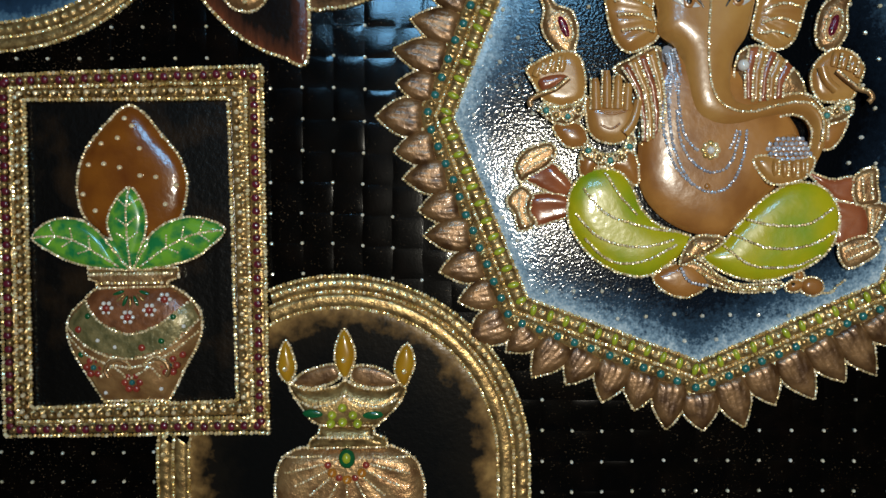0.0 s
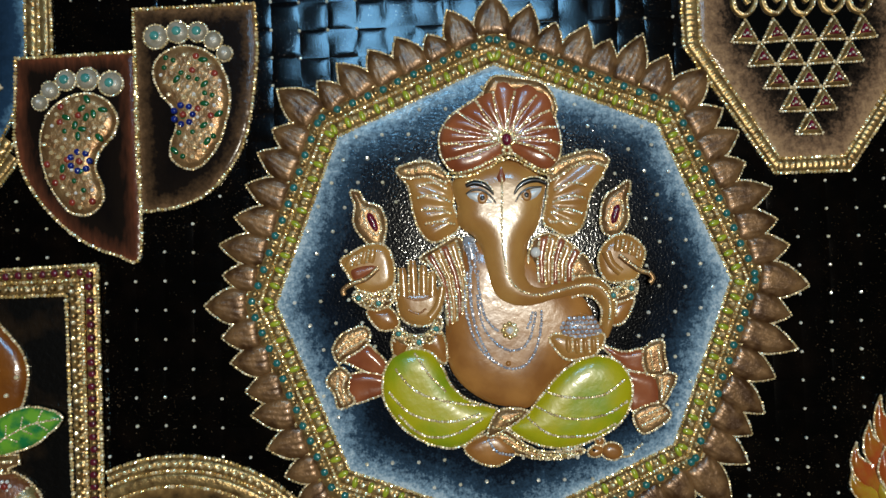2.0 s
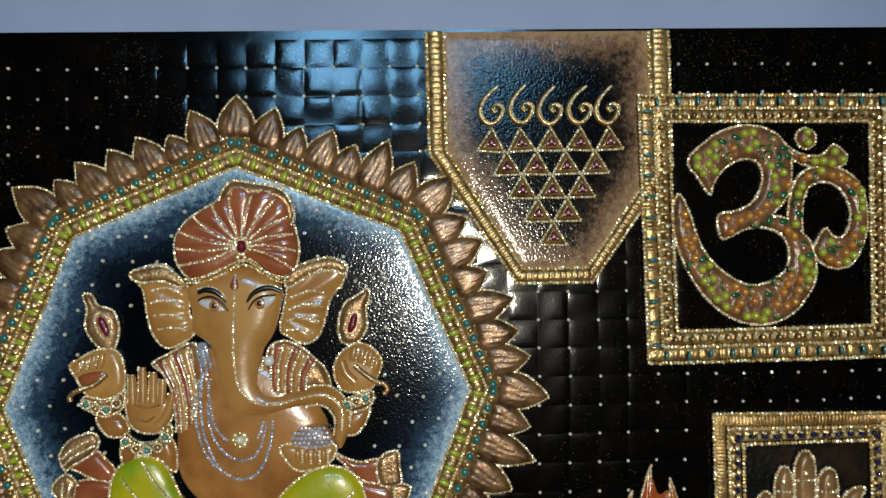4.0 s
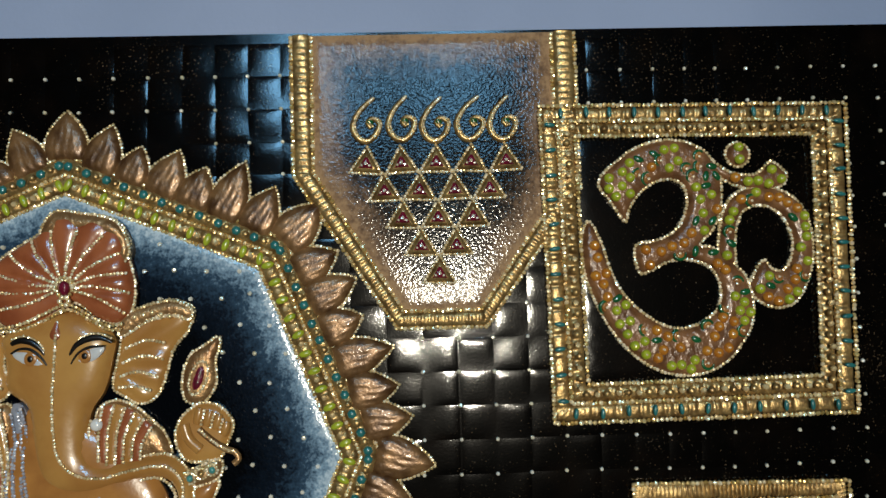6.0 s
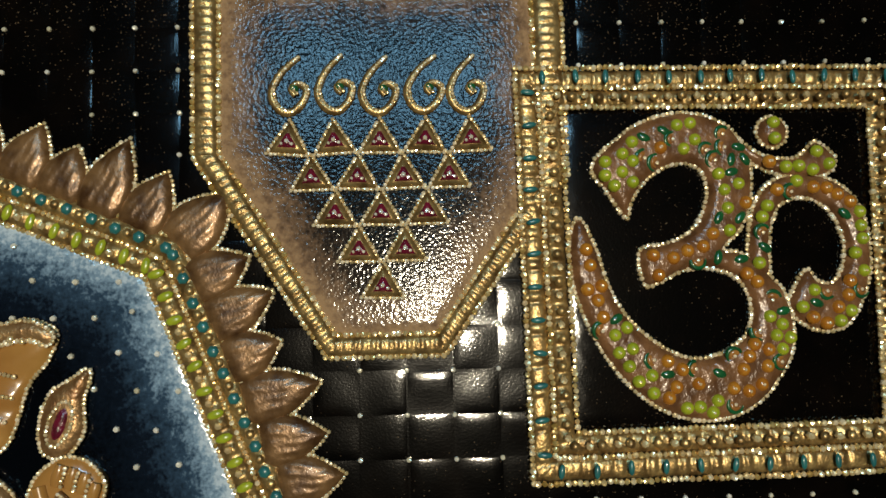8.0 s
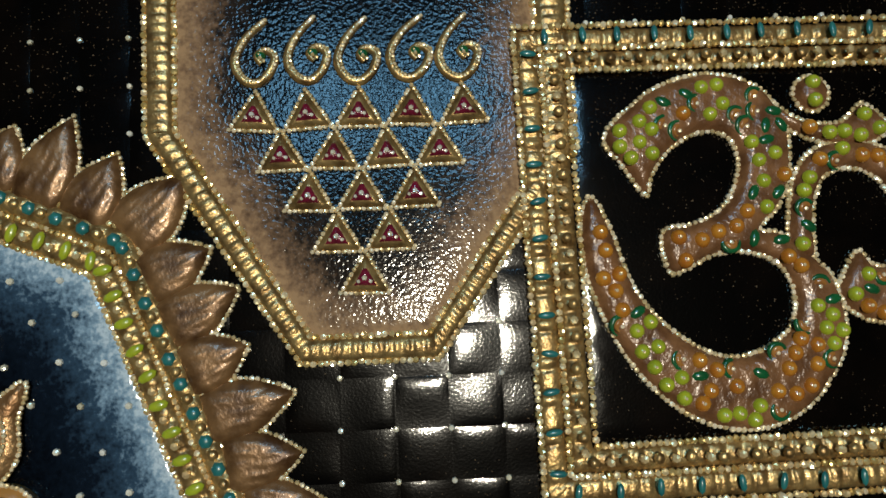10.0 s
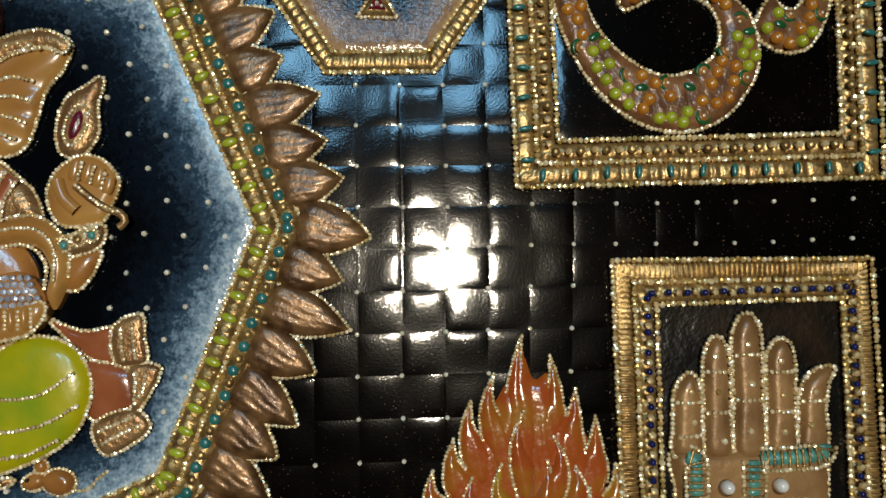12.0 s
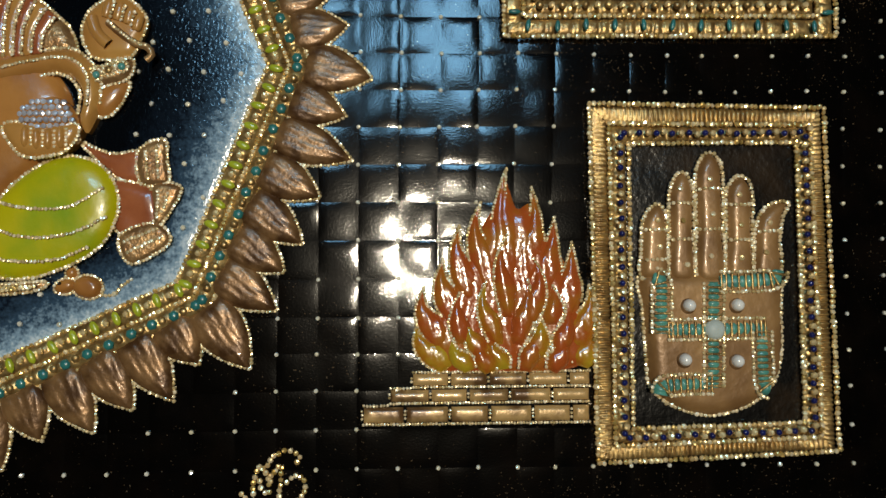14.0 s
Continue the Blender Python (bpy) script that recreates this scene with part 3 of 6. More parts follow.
def piece(pts, high, rim, mat, base, step=3.0, bead=2.1, shape=None, sharp=False, string=bead_pale):
    line = straight(pts) if sharp else spline(pts)
    fig.pillow(line, high, rim, mat, base, step, shape)
    top = fig.top
    if bead:
        fig.beads(line, string, bead, lift=base + 0.6)
    return top


def thread(pts, top, size=2.1, mat=bead_pale, closed=False, sink=-0.9):
    fig.beads(spline(pts, closed), mat, size, closed=closed, lift=lambda u, v: top(u, v) - sink)


def hem(u, v, d):
    return 0.25 * np.sin(u * 1.2) * np.sin(v * 1.2)


# sashes: rust lobes with beaded gold hems
def crimped(u, v, d):
    return 0.22 * np.sin(u * 1.7 + v * 0.9)


for lobe, hub in (([(-119.0, -42.5), (-102.0, -33.0), (-95.0, -37.5), (-87.0, -47.0), (-89.0, -55.0), (-101.0, -53.0), (-113.0, -47.0)], (-82.0, -58.5)), ([(-115.5, -55.0), (-101.0, -52.5), (-87.5, -57.0), (-87.0, -67.0), (-101.5, -72.5), (-112.0, -74.5), (-116.5, -64.5)], (-78.0, -60.5)),
                 ([(68.0, -39.0), (83.5, -45.0), (99.5, -43.5), (102.5, -50.5), (101.0, -60.5), (88.5, -59.0), (77.0, -49.5)], (62.5, -47.5)), ([(79.5, -60.5), (99.0, -60.5), (109.0, -65.0), (110.0, -84.0), (99.5, -89.5), (87.5, -87.0), (85.0, -73.0)], (70.5, -51.5))):
    piece(lobe, 4, 8, rust, 1, step=2.2, shape=lambda u, v, d, hub=hub: 0.9 * np.sin(9 * np.arctan2(v - hub[1], u - hub[0])))
for band, rows in (([(-125.5, -35.0), (-117.5, -24.0), (-102.5, -19.5), (-98.0, -26.0), (-102.5, -34.0), (-117.5, -43.0), (-121.5, -46.0)], [[(-121.5, -41.5), (-115.0, -35.5), (-100.0, -28.0)], [(-123.0, -37.5), (-115.5, -30.5), (-101.0, -23.0)]]),
                   ([(-131.0, -57.5), (-121.5, -48.0), (-113.5, -54.5), (-115.5, -64.5), (-111.0, -73.5), (-122.5, -78.0), (-125.5, -67.5)], [[(-117.0, -54.0), (-119.0, -64.5), (-115.0, -74.0)], [(-122.0, -53.5), (-123.0, -65.0), (-119.0, -75.5)]]),
                   ([(98.5, -44.0), (112.0, -37.5), (114.0, -49.0), (114.5, -61.0), (100.5, -61.5)], [[(103.0, -44.0), (104.5, -60.0)], [(108.5, -41.5), (110.0, -59.5)]]),
                   ([(107.0, -61.5), (121.5, -63.5), (116.0, -76.5), (108.0, -86.5), (106.5, -75.0)], [[(110.0, -65.0), (109.5, -81.0)], [(115.5, -66.0), (112.0, -77.5)]]),
                   ([(89.5, -89.5), (108.5, -82.5), (116.0, -93.0), (96.0, -104.5)], [[(92.0, -93.0), (110.5, -85.5)], [(94.0, -98.5), (113.5, -89.5)]])):
    piece(band, 3, 4, clay_gold, 3, step=1.8, shape=crimped)
    for pts in rows:
        fig.beads(spline(pts, False), bead_pale, 2.0, closed=False, lift=6.2)


def flutes(hub, count, deep):
    """Folds that fan out from a place."""
    return lambda u, v, d: deep * np.sin(count * np.arctan2(v - hub[1], u - hub[0]))


# trunk of the body, arms and ears
belly = piece([(-43.5, -22), (-43, -46), (-34, -63.5), (-17, -76.5), (2, -82), (16.5, -81.5), (32, -66), (47, -51), (59.5, -39.5), (60.5, -10.5), (21, 28), (-24, 38), (-37.5, 18), (-42.5, -2.5)], 9, 26, skin_deep, 2, step=3.5, bead=0)
# upper arms' sleeves with beaded stripes
def sleeve(outline, folds, high=6.0):
    top = piece(outline, high, 9, clay_gold, 3, step=2.0)
    for k, (a, b) in enumerate(zip(folds, folds[1:])):
        band = list(a[::1]) + list(b[::-1])
        fig.pillow(straight(band, step=2.5), 1.3, 2.0, rust if k % 2 == 0 else skin_gold, 9.0, 1.8)
    for pts in folds:
        fig.beads(spline(pts, False), bead_pale, 2.1, closed=False, lift=10.0)
    return top


def hand_back(outline, fingers, wide):
    """A closed hand: a rounded palm with four fingers laid over it, and beads between them."""
    piece(outline, 3.6, 7, skin_gold, 5)
    for a, b in fingers:
        fig.rod(straight([a, b], False, 1.5), lambda t: wide * (1 - 0.3 * abs(2 * t - 1) ** 3), skin_gold, 8.2)
    for (a, b), (p, q) in zip(fingers, fingers[1:]):
        fig.beads(straight([((a[0] + p[0]) / 2, (a[1] + p[1]) / 2), ((b[0] + q[0]) / 2, (b[1] + q[1]) / 2)], False), bead_pale, 1.9, closed=False, lift=10.3)


def bangle(outline, stones, edges):
    piece(outline, 5, 6, clay_gold, 5, shape=hem)
    for k, (u, v) in enumerate(stones):
        fig.dome(u, v, 2.1, 2.1, 1.8, (turquoise, gold_paint)[k % 2], 9.4, n=10)
        fig.beads(ellipse(u, v, 3.2, 3.2, 13), bead_pale, 1.8, lift=9.2)
    for pts in edges:
        fig.beads(spline(pts, False), bead_gold, 2.1, closed=False, lift=9.8)


sleeve([(-60.5, 28.0), (-47.0, 36.0), (-31.0, 42.0), (-26.5, 25.5), (-27.0, 5.5), (-29.0, -12.0), (-37.0, -21.0), (-42.5, -20.0), (-43.0, -8.0), (-45.5, 6.0), (-52.0, 20.5)],
       [[(-56.0, 28.0), (-47.0, 14.0), (-43.0, -4.0), (-42.0, -19.5)], [(-51.0, 31.5), (-42.5, 14.0), (-39.5, -4.0), (-39.0, -20.0)], [(-45.5, 34.5), (-38.0, 14.5), (-35.0, -3.0), (-35.0, -18.0)], [(-40.0, 37.0), (-33.0, 15.5), (-31.0, 0.0), (-31.5, -14.0)], [(-34.0, 40.0), (-29.0, 17.5), (-28.0, 2.0), (-29.0, -11.0)]])
sleeve([(22.0, 37.5), (32.5, 42.5), (44.0, 38.5), (54.0, 30.0), (62.0, 21.5), (66.0, 6.5), (56.0, 7.5), (32.0, 4.0), (22.5, 7.5), (19.5, 22.5)],
       [[(26.5, 39.5), (24.0, 24.5), (24.5, 7.0)], [(33.5, 41.0), (29.5, 24.5), (29.0, 5.0)], [(40.0, 39.0), (35.0, 24.0), (34.0, 5.5)], [(45.5, 36.0), (39.5, 22.0), (38.5, 6.0)], [(50.5, 32.0), (44.5, 20.0), (43.5, 7.0)], [(55.5, 27.5), (49.5, 17.0), (48.5, 7.5)]])
# forearm, palm and bangle held before the chest
piece([(-83.0, -31.5), (-79.5, -24.0), (-69.0, -27.0), (-58.5, -27.0), (-50.0, -22.5), (-44.0, -32.5), (-44.5, -48.5), (-55.5, -40.5), (-69.0, -37.0), (-77.5, -43.5), (-82.0, -40.5)], 5, 8, skin_deep, 3)
bangle([(-82.0, -28.5), (-78.0, -20.0), (-74.0, -24.0), (-65.0, -27.5), (-55.5, -24.5), (-50.5, -14.5), (-46.0, -17.5), (-48.5, -27.5), (-56.0, -34.5), (-68.0, -36.0), (-76.5, -33.5)], [(-77.5, -25.5), (-70.5, -30.5), (-63.0, -32.0), (-55.5, -30.0), (-50.5, -23.0)],
       [[(-79.0, -21.0), (-71.0, -26.5), (-62.5, -28.0), (-54.5, -24.5), (-51.0, -16.0)]])
piece([(-78.5, 10.0), (-78.0, -7.0), (-74.0, -16.0), (-65.0, -20.5), (-54.0, -19.5), (-46.5, -10.5), (-45.0, 4.5), (-52.0, 6.5), (-71.0, 6.5)], 6, 9, skin_gold, 5)
for a, b in zip([(-72.5, 1.0), (-65.5, 2.0), (-58.5, 1.5), (-52.5, 0.5)], [(-73.0, 21.5), (-65.5, 26.5), (-58.0, 23.0), (-51.5, 18.0)]):
    fig.rod(straight([a, b], False, 1.2), lambda t: 3.3 * (1 - 0.2 * t) * (1 if t < 0.9 else 0.75), skin_gold, 9)
    fig.beads(straight([(a[0] - 3.4, a[1]), (b[0] - 3.0, b[1] + 0.5)], False), bead_pale, 1.8, closed=False, lift=9)
fig.rod(spline([(-54.5, -14.5), (-49.0, -7.5), (-46.0, 1.5), (-45.0, 7.0)], False, 1.2), lambda t: 3.6 * (1 - 0.25 * t), skin_gold, 9.5)
for pts in ([(-71.0, 0.5), (-62.5, -2.0), (-53.0, 0.0)], [(-70.0, -8.5), (-63.0, -11.5), (-57.0, -8.0)]):
    fig.rod(spline(pts, False, 1.5), 0.8, skin_deep, 10.8)
# raised hand with a goad, and the ornament over it
piece([(-99.0, -7.5), (-84.5, -6.5), (-78.0, -13.5), (-78.0, -21.5), (-90.0, -23.0), (-97.5, -15.5)], 5, 8, skin_deep, 3)
bangle([(-109.5, 1.5), (-106.0, 6.5), (-94.5, 4.0), (-82.0, 8.0), (-79.5, 2.0), (-82.5, -4.0), (-92.5, -8.0), (-103.0, -4.5)], [(-105.0, 1.0), (-98.5, -2.0), (-91.0, -3.0), (-84.0, 1.5)], [[(-107.5, 5.0), (-100.5, 3.0), (-90.5, 3.0), (-81.5, 7.0)]])
hand_back([(-117.5, 28.5), (-110.0, 33.5), (-100.0, 38.5), (-88.5, 39.5), (-82.0, 34.5), (-79.0, 22.5), (-79.5, 11.5), (-84.5, 6.0), (-94.5, 4.0), (-104.0, 6.0), (-109.5, 12.5), (-114.0, 20.5)],
          [([(-112.5, 23.0), (-108.5, 31.0)][0], [(-112.5, 23.0), (-108.5, 31.0)][1]), ([(-107.0, 24.5), (-104.0, 33.0)][0], [(-107.0, 24.5), (-104.0, 33.0)][1]), ([(-101.5, 25.5), (-99.0, 35.0)][0], [(-101.5, 25.5), (-99.0, 35.0)][1]), ([(-95.5, 26.0), (-93.5, 36.5)][0], [(-95.5, 26.0), (-93.5, 36.5)][1])], 2.7)
fig.pillow(spline([(-110.0, 20.5), (-103.0, 23.5), (-93.5, 24.0), (-91.0, 21.5), (-99.5, 17.0), (-107.0, 14.0)]), 1.5, 3, rust, 9.5, 2)
fig.rod(spline([(-115.0, 3.5), (-116.0, 6.5), (-113.5, 9.5), (-106.5, 12.5), (-99.0, 15.0), (-90.5, 22.0)], False), 1.9, clay_gold, 10)
fig.beads(spline([(-113.0, 10.0), (-106.0, 13.0), (-98.5, 15.5), (-90.5, 22.5)], False), bead_pale, 1.9, closed=False, lift=11.4)
# the other raised hand
piece([(76.5, -9.5), (92.5, -6.0), (91.0, -15.0), (83.5, -25.0), (75.5, -24.5), (74.0, -14.5)], 5, 8, skin_deep, 3)
bangle([(73.0, -0.5), (80.0, 1.5), (94.0, 6.0), (96.0, 0.5), (91.5, -6.0), (76.5, -9.5)], [(77.5, -4.0), (84.0, -1.5), (90.5, 0.5)], [[(73.5, -1.0), (84.0, 1.5), (94.0, 5.0)]])
hand_back([(69.5, 27.5), (74.0, 34.0), (82.5, 39.5), (92.5, 38.5), (100.5, 31.5), (102.5, 25.0), (99.0, 15.5), (95.0, 7.5), (86.0, 5.5), (76.5, 5.5), (71.0, 10.0), (68.0, 19.5)],
          [([(81.0, 27.5), (83.5, 37.0)][0], [(81.0, 27.5), (83.5, 37.0)][1]), ([(87.0, 26.0), (89.5, 35.5)][0], [(87.0, 26.0), (89.5, 35.5)][1]), ([(92.5, 24.0), (95.0, 33.0)][0], [(92.5, 24.0), (95.0, 33.0)][1]), ([(97.0, 20.5), (99.5, 28.5)][0], [(97.0, 20.5), (99.5, 28.5)][1])], 2.7)
fig.rod(spline([(74.0, 27.5), (77.0, 19.0), (83.5, 12.5)], False), 3.2, skin_gold, 9)
fig.rod(spline([(83.0, 24.5), (90.5, 18.0), (98.0, 13.0), (104.0, 11.0), (106.5, 7.0), (103.5, 4.0)], False), 1.9, clay_gold, 10)
fig.beads(spline([(83.0, 25.0), (90.5, 18.5), (98.0, 13.5), (104.0, 11.5)], False), bead_pale, 1.9, closed=False, lift=11.4)
fig.dome(23.0, 29.0, 3.8, 3.8, 3.4, pearl, 9.5, n=14)
# silver strands over the shoulder
piece([(-29.0, 39.0), (-22.5, 41.5), (-18.0, 29.5), (-17.5, 5.5), (-21.5, -16.5), (-27.0, -15.0), (-25.0, 9.5)], 4, 5, bead_silver, 5.5, bead=0)
for pts in ([(-27.5, 37.5), (-24.5, 21.5), (-25.0, 1.5), (-26.5, -15.0)], [(-24.0, 40.0), (-21.0, 23.5), (-21.5, 1.5), (-24.0, -15.0)], [(-22.0, 40.5), (-18.0, 25.5), (-18.0, 3.5), (-20.5, -13.5)]):
    fig.beads(spline(pts, False), bead_silver, 2.2, closed=False, lift=9.4)
ear = piece([(-75, 92), (-64, 97.5), (-50.5, 98), (-41.5, 88.5), (-34, 79), (-34.5, 65), (-30.5, 51), (-36.5, 44), (-50, 39), (-59.5, 47.5), (-64.5, 64), (-67, 80)], 5, 11, skin_gold, 2, step=2, shape=flutes((-20, 62), 16, 0.8))
for pts in ([(-72.5, 91), (-61.5, 90), (-49, 90), (-39, 80.5)], [(-60, 80), (-49.5, 82), (-38.5, 77.5)], [(-61, 71.5), (-48.5, 73), (-36.5, 68)], [(-58.5, 62), (-47, 63), (-36, 59)], [(-56, 52.5), (-45, 53.5), (-33.5, 51.5)]):
    thread(pts, ear)
ear = piece([(37, 85.5), (49, 96.5), (63.5, 102), (78, 96.5), (75.5, 84), (66.5, 72.5), (62.5, 59), (57, 45), (46.5, 40), (35, 46), (30, 51), (33, 67)], 5, 11, skin_gold, 2, step=2, shape=flutes((26, 64), 16, 0.8))
for pts in ([(39.5, 84.5), (52.5, 91), (65, 92.5), (75.5, 89.5)], [(38.5, 73), (51, 78), (62.5, 76)], [(36.5, 64.5), (49, 69), (61.5, 66)], [(35, 56.5), (47, 59.5), (58.5, 55.5)], [(34, 50), (44.5, 51), (54, 47.5)]):
    thread(pts, ear)
# beaded hems along the ears' upper edges
for pts in ([(-75.0, 91.5), (-67.5, 96.0), (-51.5, 97.5), (-42.5, 91.5), (-37.0, 85.0), (-40.5, 82.0), (-51.5, 86.5), (-67.5, 86.0)], [(35.5, 91.5), (48.5, 98.0), (67.0, 101.5), (78.5, 95.5), (76.5, 89.5), (68.5, 92.5), (52.5, 89.5), (36.5, 80.5)]):
    top = piece(pts, 2.5, 4, clay_gold, 7, shape=hem)
    c = spline(pts).mean(0)
    for k in range(-2, 3):
        fig.dome(c[0] + k * 5.2, c[1] + 2 - abs(k) * 1.2, 1.5, 1.5, 1.2, bead_gold, 9.4, n=8)
# head with its trunk
head = piece([(-32.5, 84.5), (-32, 64.5), (-31, 50.5), (-19, 39.5), (-16, 21), (-14, 8.5), (-8.5, -4), (5, -11.5), (21, -12), (38, -7), (54.5, -3), (65, -6), (69.5, -15), (68, -27.5), (72.5, -34.5), (79, -19.5), (78.5, -4.5), (71, 6.5), (60, 11), (40.5, 8), (25, 6.5), (17.5, 13.5), (18, 35), (26, 49), (30.5, 67), (30.5, 83), (5, 97)], 10, 17, skin_gold, 5, bead=0)
thread([(-14, 6.5), (-8, -4.5), (5, -11.5), (21, -12), (38, -7), (54.5, -3), (64, -6), (68.5, -14), (67.5, -25.5)], lambda u, v: 6.5)
thread([(0.5, 91), (0, 70), (-1, 49.5), (-0.5, 29), (2.5, 12), (11.5, 1.5), (26, -1.5), (40.5, 1.5), (57, 4.5), (67.5, 2.5), (74, -7), (73.5, -21.5)], head, 1.9, sink=-0.3)
thread([(18.5, 32), (17.5, 13.5), (25, 6.5), (40.5, 8), (60, 11), (71, 6.5), (79, -5), (79, -19.5)], lambda u, v: 6.5)
for white, iris, brow, lid in (([(-25.0, 72.0), (-20.5, 74.0), (-14.0, 73.5), (-9.0, 69.5), (-5.5, 65.0), (-11.5, 64.0), (-18.0, 65.5), (-22.0, 68.5)], (-14.0, 69.0), [(-25.5, 78.0), (-20.5, 80.0), (-14.0, 79.0), (-8.5, 75.0), (-6.0, 71.0)], [(-25.5, 72.5), (-20.5, 75.0), (-14.0, 74.5), (-8.0, 70.0), (-4.5, 65.0)]),
                              ([(10.0, 65.5), (14.0, 70.5), (20.0, 74.0), (28.5, 75.0), (26.5, 70.5), (22.0, 67.0), (16.0, 65.0)], (17.5, 70.0), [(8.5, 70.5), (12.5, 76.5), (19.0, 80.0), (26.0, 80.5), (33.0, 77.5)], [(9.5, 65.5), (13.5, 71.5), (20.0, 75.0), (29.0, 75.5)])):
    lift = head(*iris) - 0.9
    fig.pillow(spline(white), 1.2, 3, white_enamel, lift, 1.4)
    fig.dome(iris[0], iris[1], 4.1, 4.4, 0.9, skin_deep, lift + 0.8, n=16)
    fig.dome(iris[0], iris[1], 1.9, 2.1, 0.9, black_enamel, lift + 1.3, n=12)
    fig.rod(spline(lid, False, 1.2), lambda t: 0.5 + 0.4 * math.sin(math.pi * t), black_enamel, lift + 0.9)
    fig.rod(spline(brow, False, 1.2), lambda t: 0.5 + 1.7 * math.sin(math.pi * min(1, 0.15 + t * 0.8)), black_enamel, head(*brow[2]) - 0.4)
    fig.beads(np.array(spline(brow, False)) + (0, 2.4), bead_pale, 1.4, closed=False, lift=head(*brow[2]))
fig.pillow(spline([(-3.5, 82), (-1.5, 87), (0.5, 91), (2, 86.5), (3.5, 81.5), (0, 78.5)]), 1.2, 3, rust, 14.6, 2)
# turban
TURBAN = [(-37.5, 92.5), (-42.5, 102.5), (-43.0, 116.0), (-36.5, 127.5), (-26.0, 135.5), (-12.0, 144.5), (-3.0, 156.5), (14.0, 155.0), (32.5, 151.0), (41.5, 136.5), (41.0, 127.5), (44.5, 112.5), (43.0, 97.0), (34.5, 88.5), (22.0, 92.0), (9.5, 101.5), (-0.5, 97.0), (-14.5, 89.5), (-28.5, 87.0)]
JEWEL = [(5, 110.5)][0]


FOLDS = [(-39.0, 97.5), (-41.5, 109.5), (-39.5, 121.5), (-29.5, 132.0), (-16.5, 140.5), (-3.5, 145.0), (12.5, 145.0), (27.5, 141.5), (37.0, 130.5), (41.5, 118.5), (43.0, 106.5), (40.0, 94.5)]
ANGLES = np.sort([math.atan2(v - JEWEL[1], u - JEWEL[0]) % (2 * math.pi) for u, v in FOLDS])


def pleats(u, v, d):
    """Puffed lobes between the folds that run out from the jewel."""
    a = np.arctan2(v - JEWEL[1], u - JEWEL[0]) % (2 * math.pi)
    k = np.searchsorted(ANGLES, a) % len(ANGLES)
    lo, hi = ANGLES[k - 1], ANGLES[k]
    f = ((a - lo) % (2 * math.pi)) / np.maximum((hi - lo) % (2 * math.pi), 1e-6)
    return 2.6 * np.abs(np.sin(math.pi * f)) ** 0.7 * np.clip(np.hypot(u - JEWEL[0], v - JEWEL[1]) / 22, 0, 1) - 1.2


turban = piece(TURBAN, 8, 12, rust, 7, step=1.6, shape=pleats, bead=2.3)
for end in FOLDS:
    a = np.array(JEWEL)
    b = np.array(end)
    bend = np.array([-(b - a)[1], (b - a)[0]]) * 0.06
    thread([a + (b - a) * 0.1, a + (b - a) * 0.5 + bend, b], turban, 2.1, sink=-0.2)
piece([(-2.5, 156.5), (14.5, 155.0), (33.0, 150.5), (41.5, 136.5), (41.0, 127.5), (37.0, 126.0), (33.5, 139.0), (14.5, 144.0), (-5.0, 142.0), (-11.0, 144.5)], 4, 5, clay_gold, 11, shape=hem)
thread([(-40.5, 87.5), (-22, 89), (-7.5, 95.5), (6.5, 100.5), (19.5, 93.5), (29.5, 87.5), (39, 88.5)], lambda u, v: 12, 2.4, bead_gold)
thread([(-39, 85), (-22.5, 86), (-6.5, 92), (6.5, 97.5), (19.5, 91), (29.5, 85), (38, 85.5)], lambda u, v: 11, 2.2, bead_gold)
fig.dome(JEWEL[0], JEWEL[1], 3.2, 4.6, 2.5, ruby, 15)
fig.beads(ellipse(JEWEL[0], JEWEL[1], 4.8, 6.2, 24), bead_gold, 2.2, lift=15)
for k in range(6):
    a = 2 * math.pi * k / 6
    fig.dome(JEWEL[0] + 2.6 * math.cos(a), JEWEL[1] - 8 + 2.6 * math.sin(a), 1.5, 1.5, 1.2, bead_gold, 15)
# legs
LINES = [([(-90.5, -68.5), (-88.5, -51.5), (-79.5, -40), (-67, -37), (-55, -40), (-47, -51), (-41.5, -63.5), (-29.5, -75), (-8, -83), (-11, -91.5), (-23, -100.5), (-38, -108.5), (-55.5, -106.5), (-74, -96), (-86, -81)],
          [[(-81, -50), (-65.5, -67), (-41, -75.5), (-20.5, -79)], [(-86, -66.5), (-70, -82.5), (-45.5, -89), (-21, -84.5)], [(-80, -83), (-62.5, -98), (-42, -98.5), (-19, -87.5)], [(-66.5, -39.5), (-56.5, -55.5), (-45, -68)]]),
         ([(-1, -94.5), (11.5, -87.5), (24.5, -73), (37.5, -59), (54.5, -48.5), (69.5, -47.5), (81.5, -53.5), (88.5, -66), (88, -80.5), (80, -95), (64.5, -105), (44.5, -111.5), (25.5, -111), (8.5, -104)],
          [[(27, -71.5), (45.5, -75.5), (66, -74.5), (83, -64)], [(18.5, -81), (40.5, -90), (65.5, -89), (84.5, -79.5)], [(12, -88.5), (30, -101.5), (56.5, -102.5), (75.5, -95.5)]])]
for outline, folds in LINES:
    leg = piece(outline, 7, 17, lime, 4, step=3.2, bead=2.3)
    for pts in folds:
        thread(pts, leg, 2.0)
piece([(-8, -83), (12, -84), (1.5, -93.5), (-16.5, -101)], 4, 6, clay_gold, 8, shape=hem)
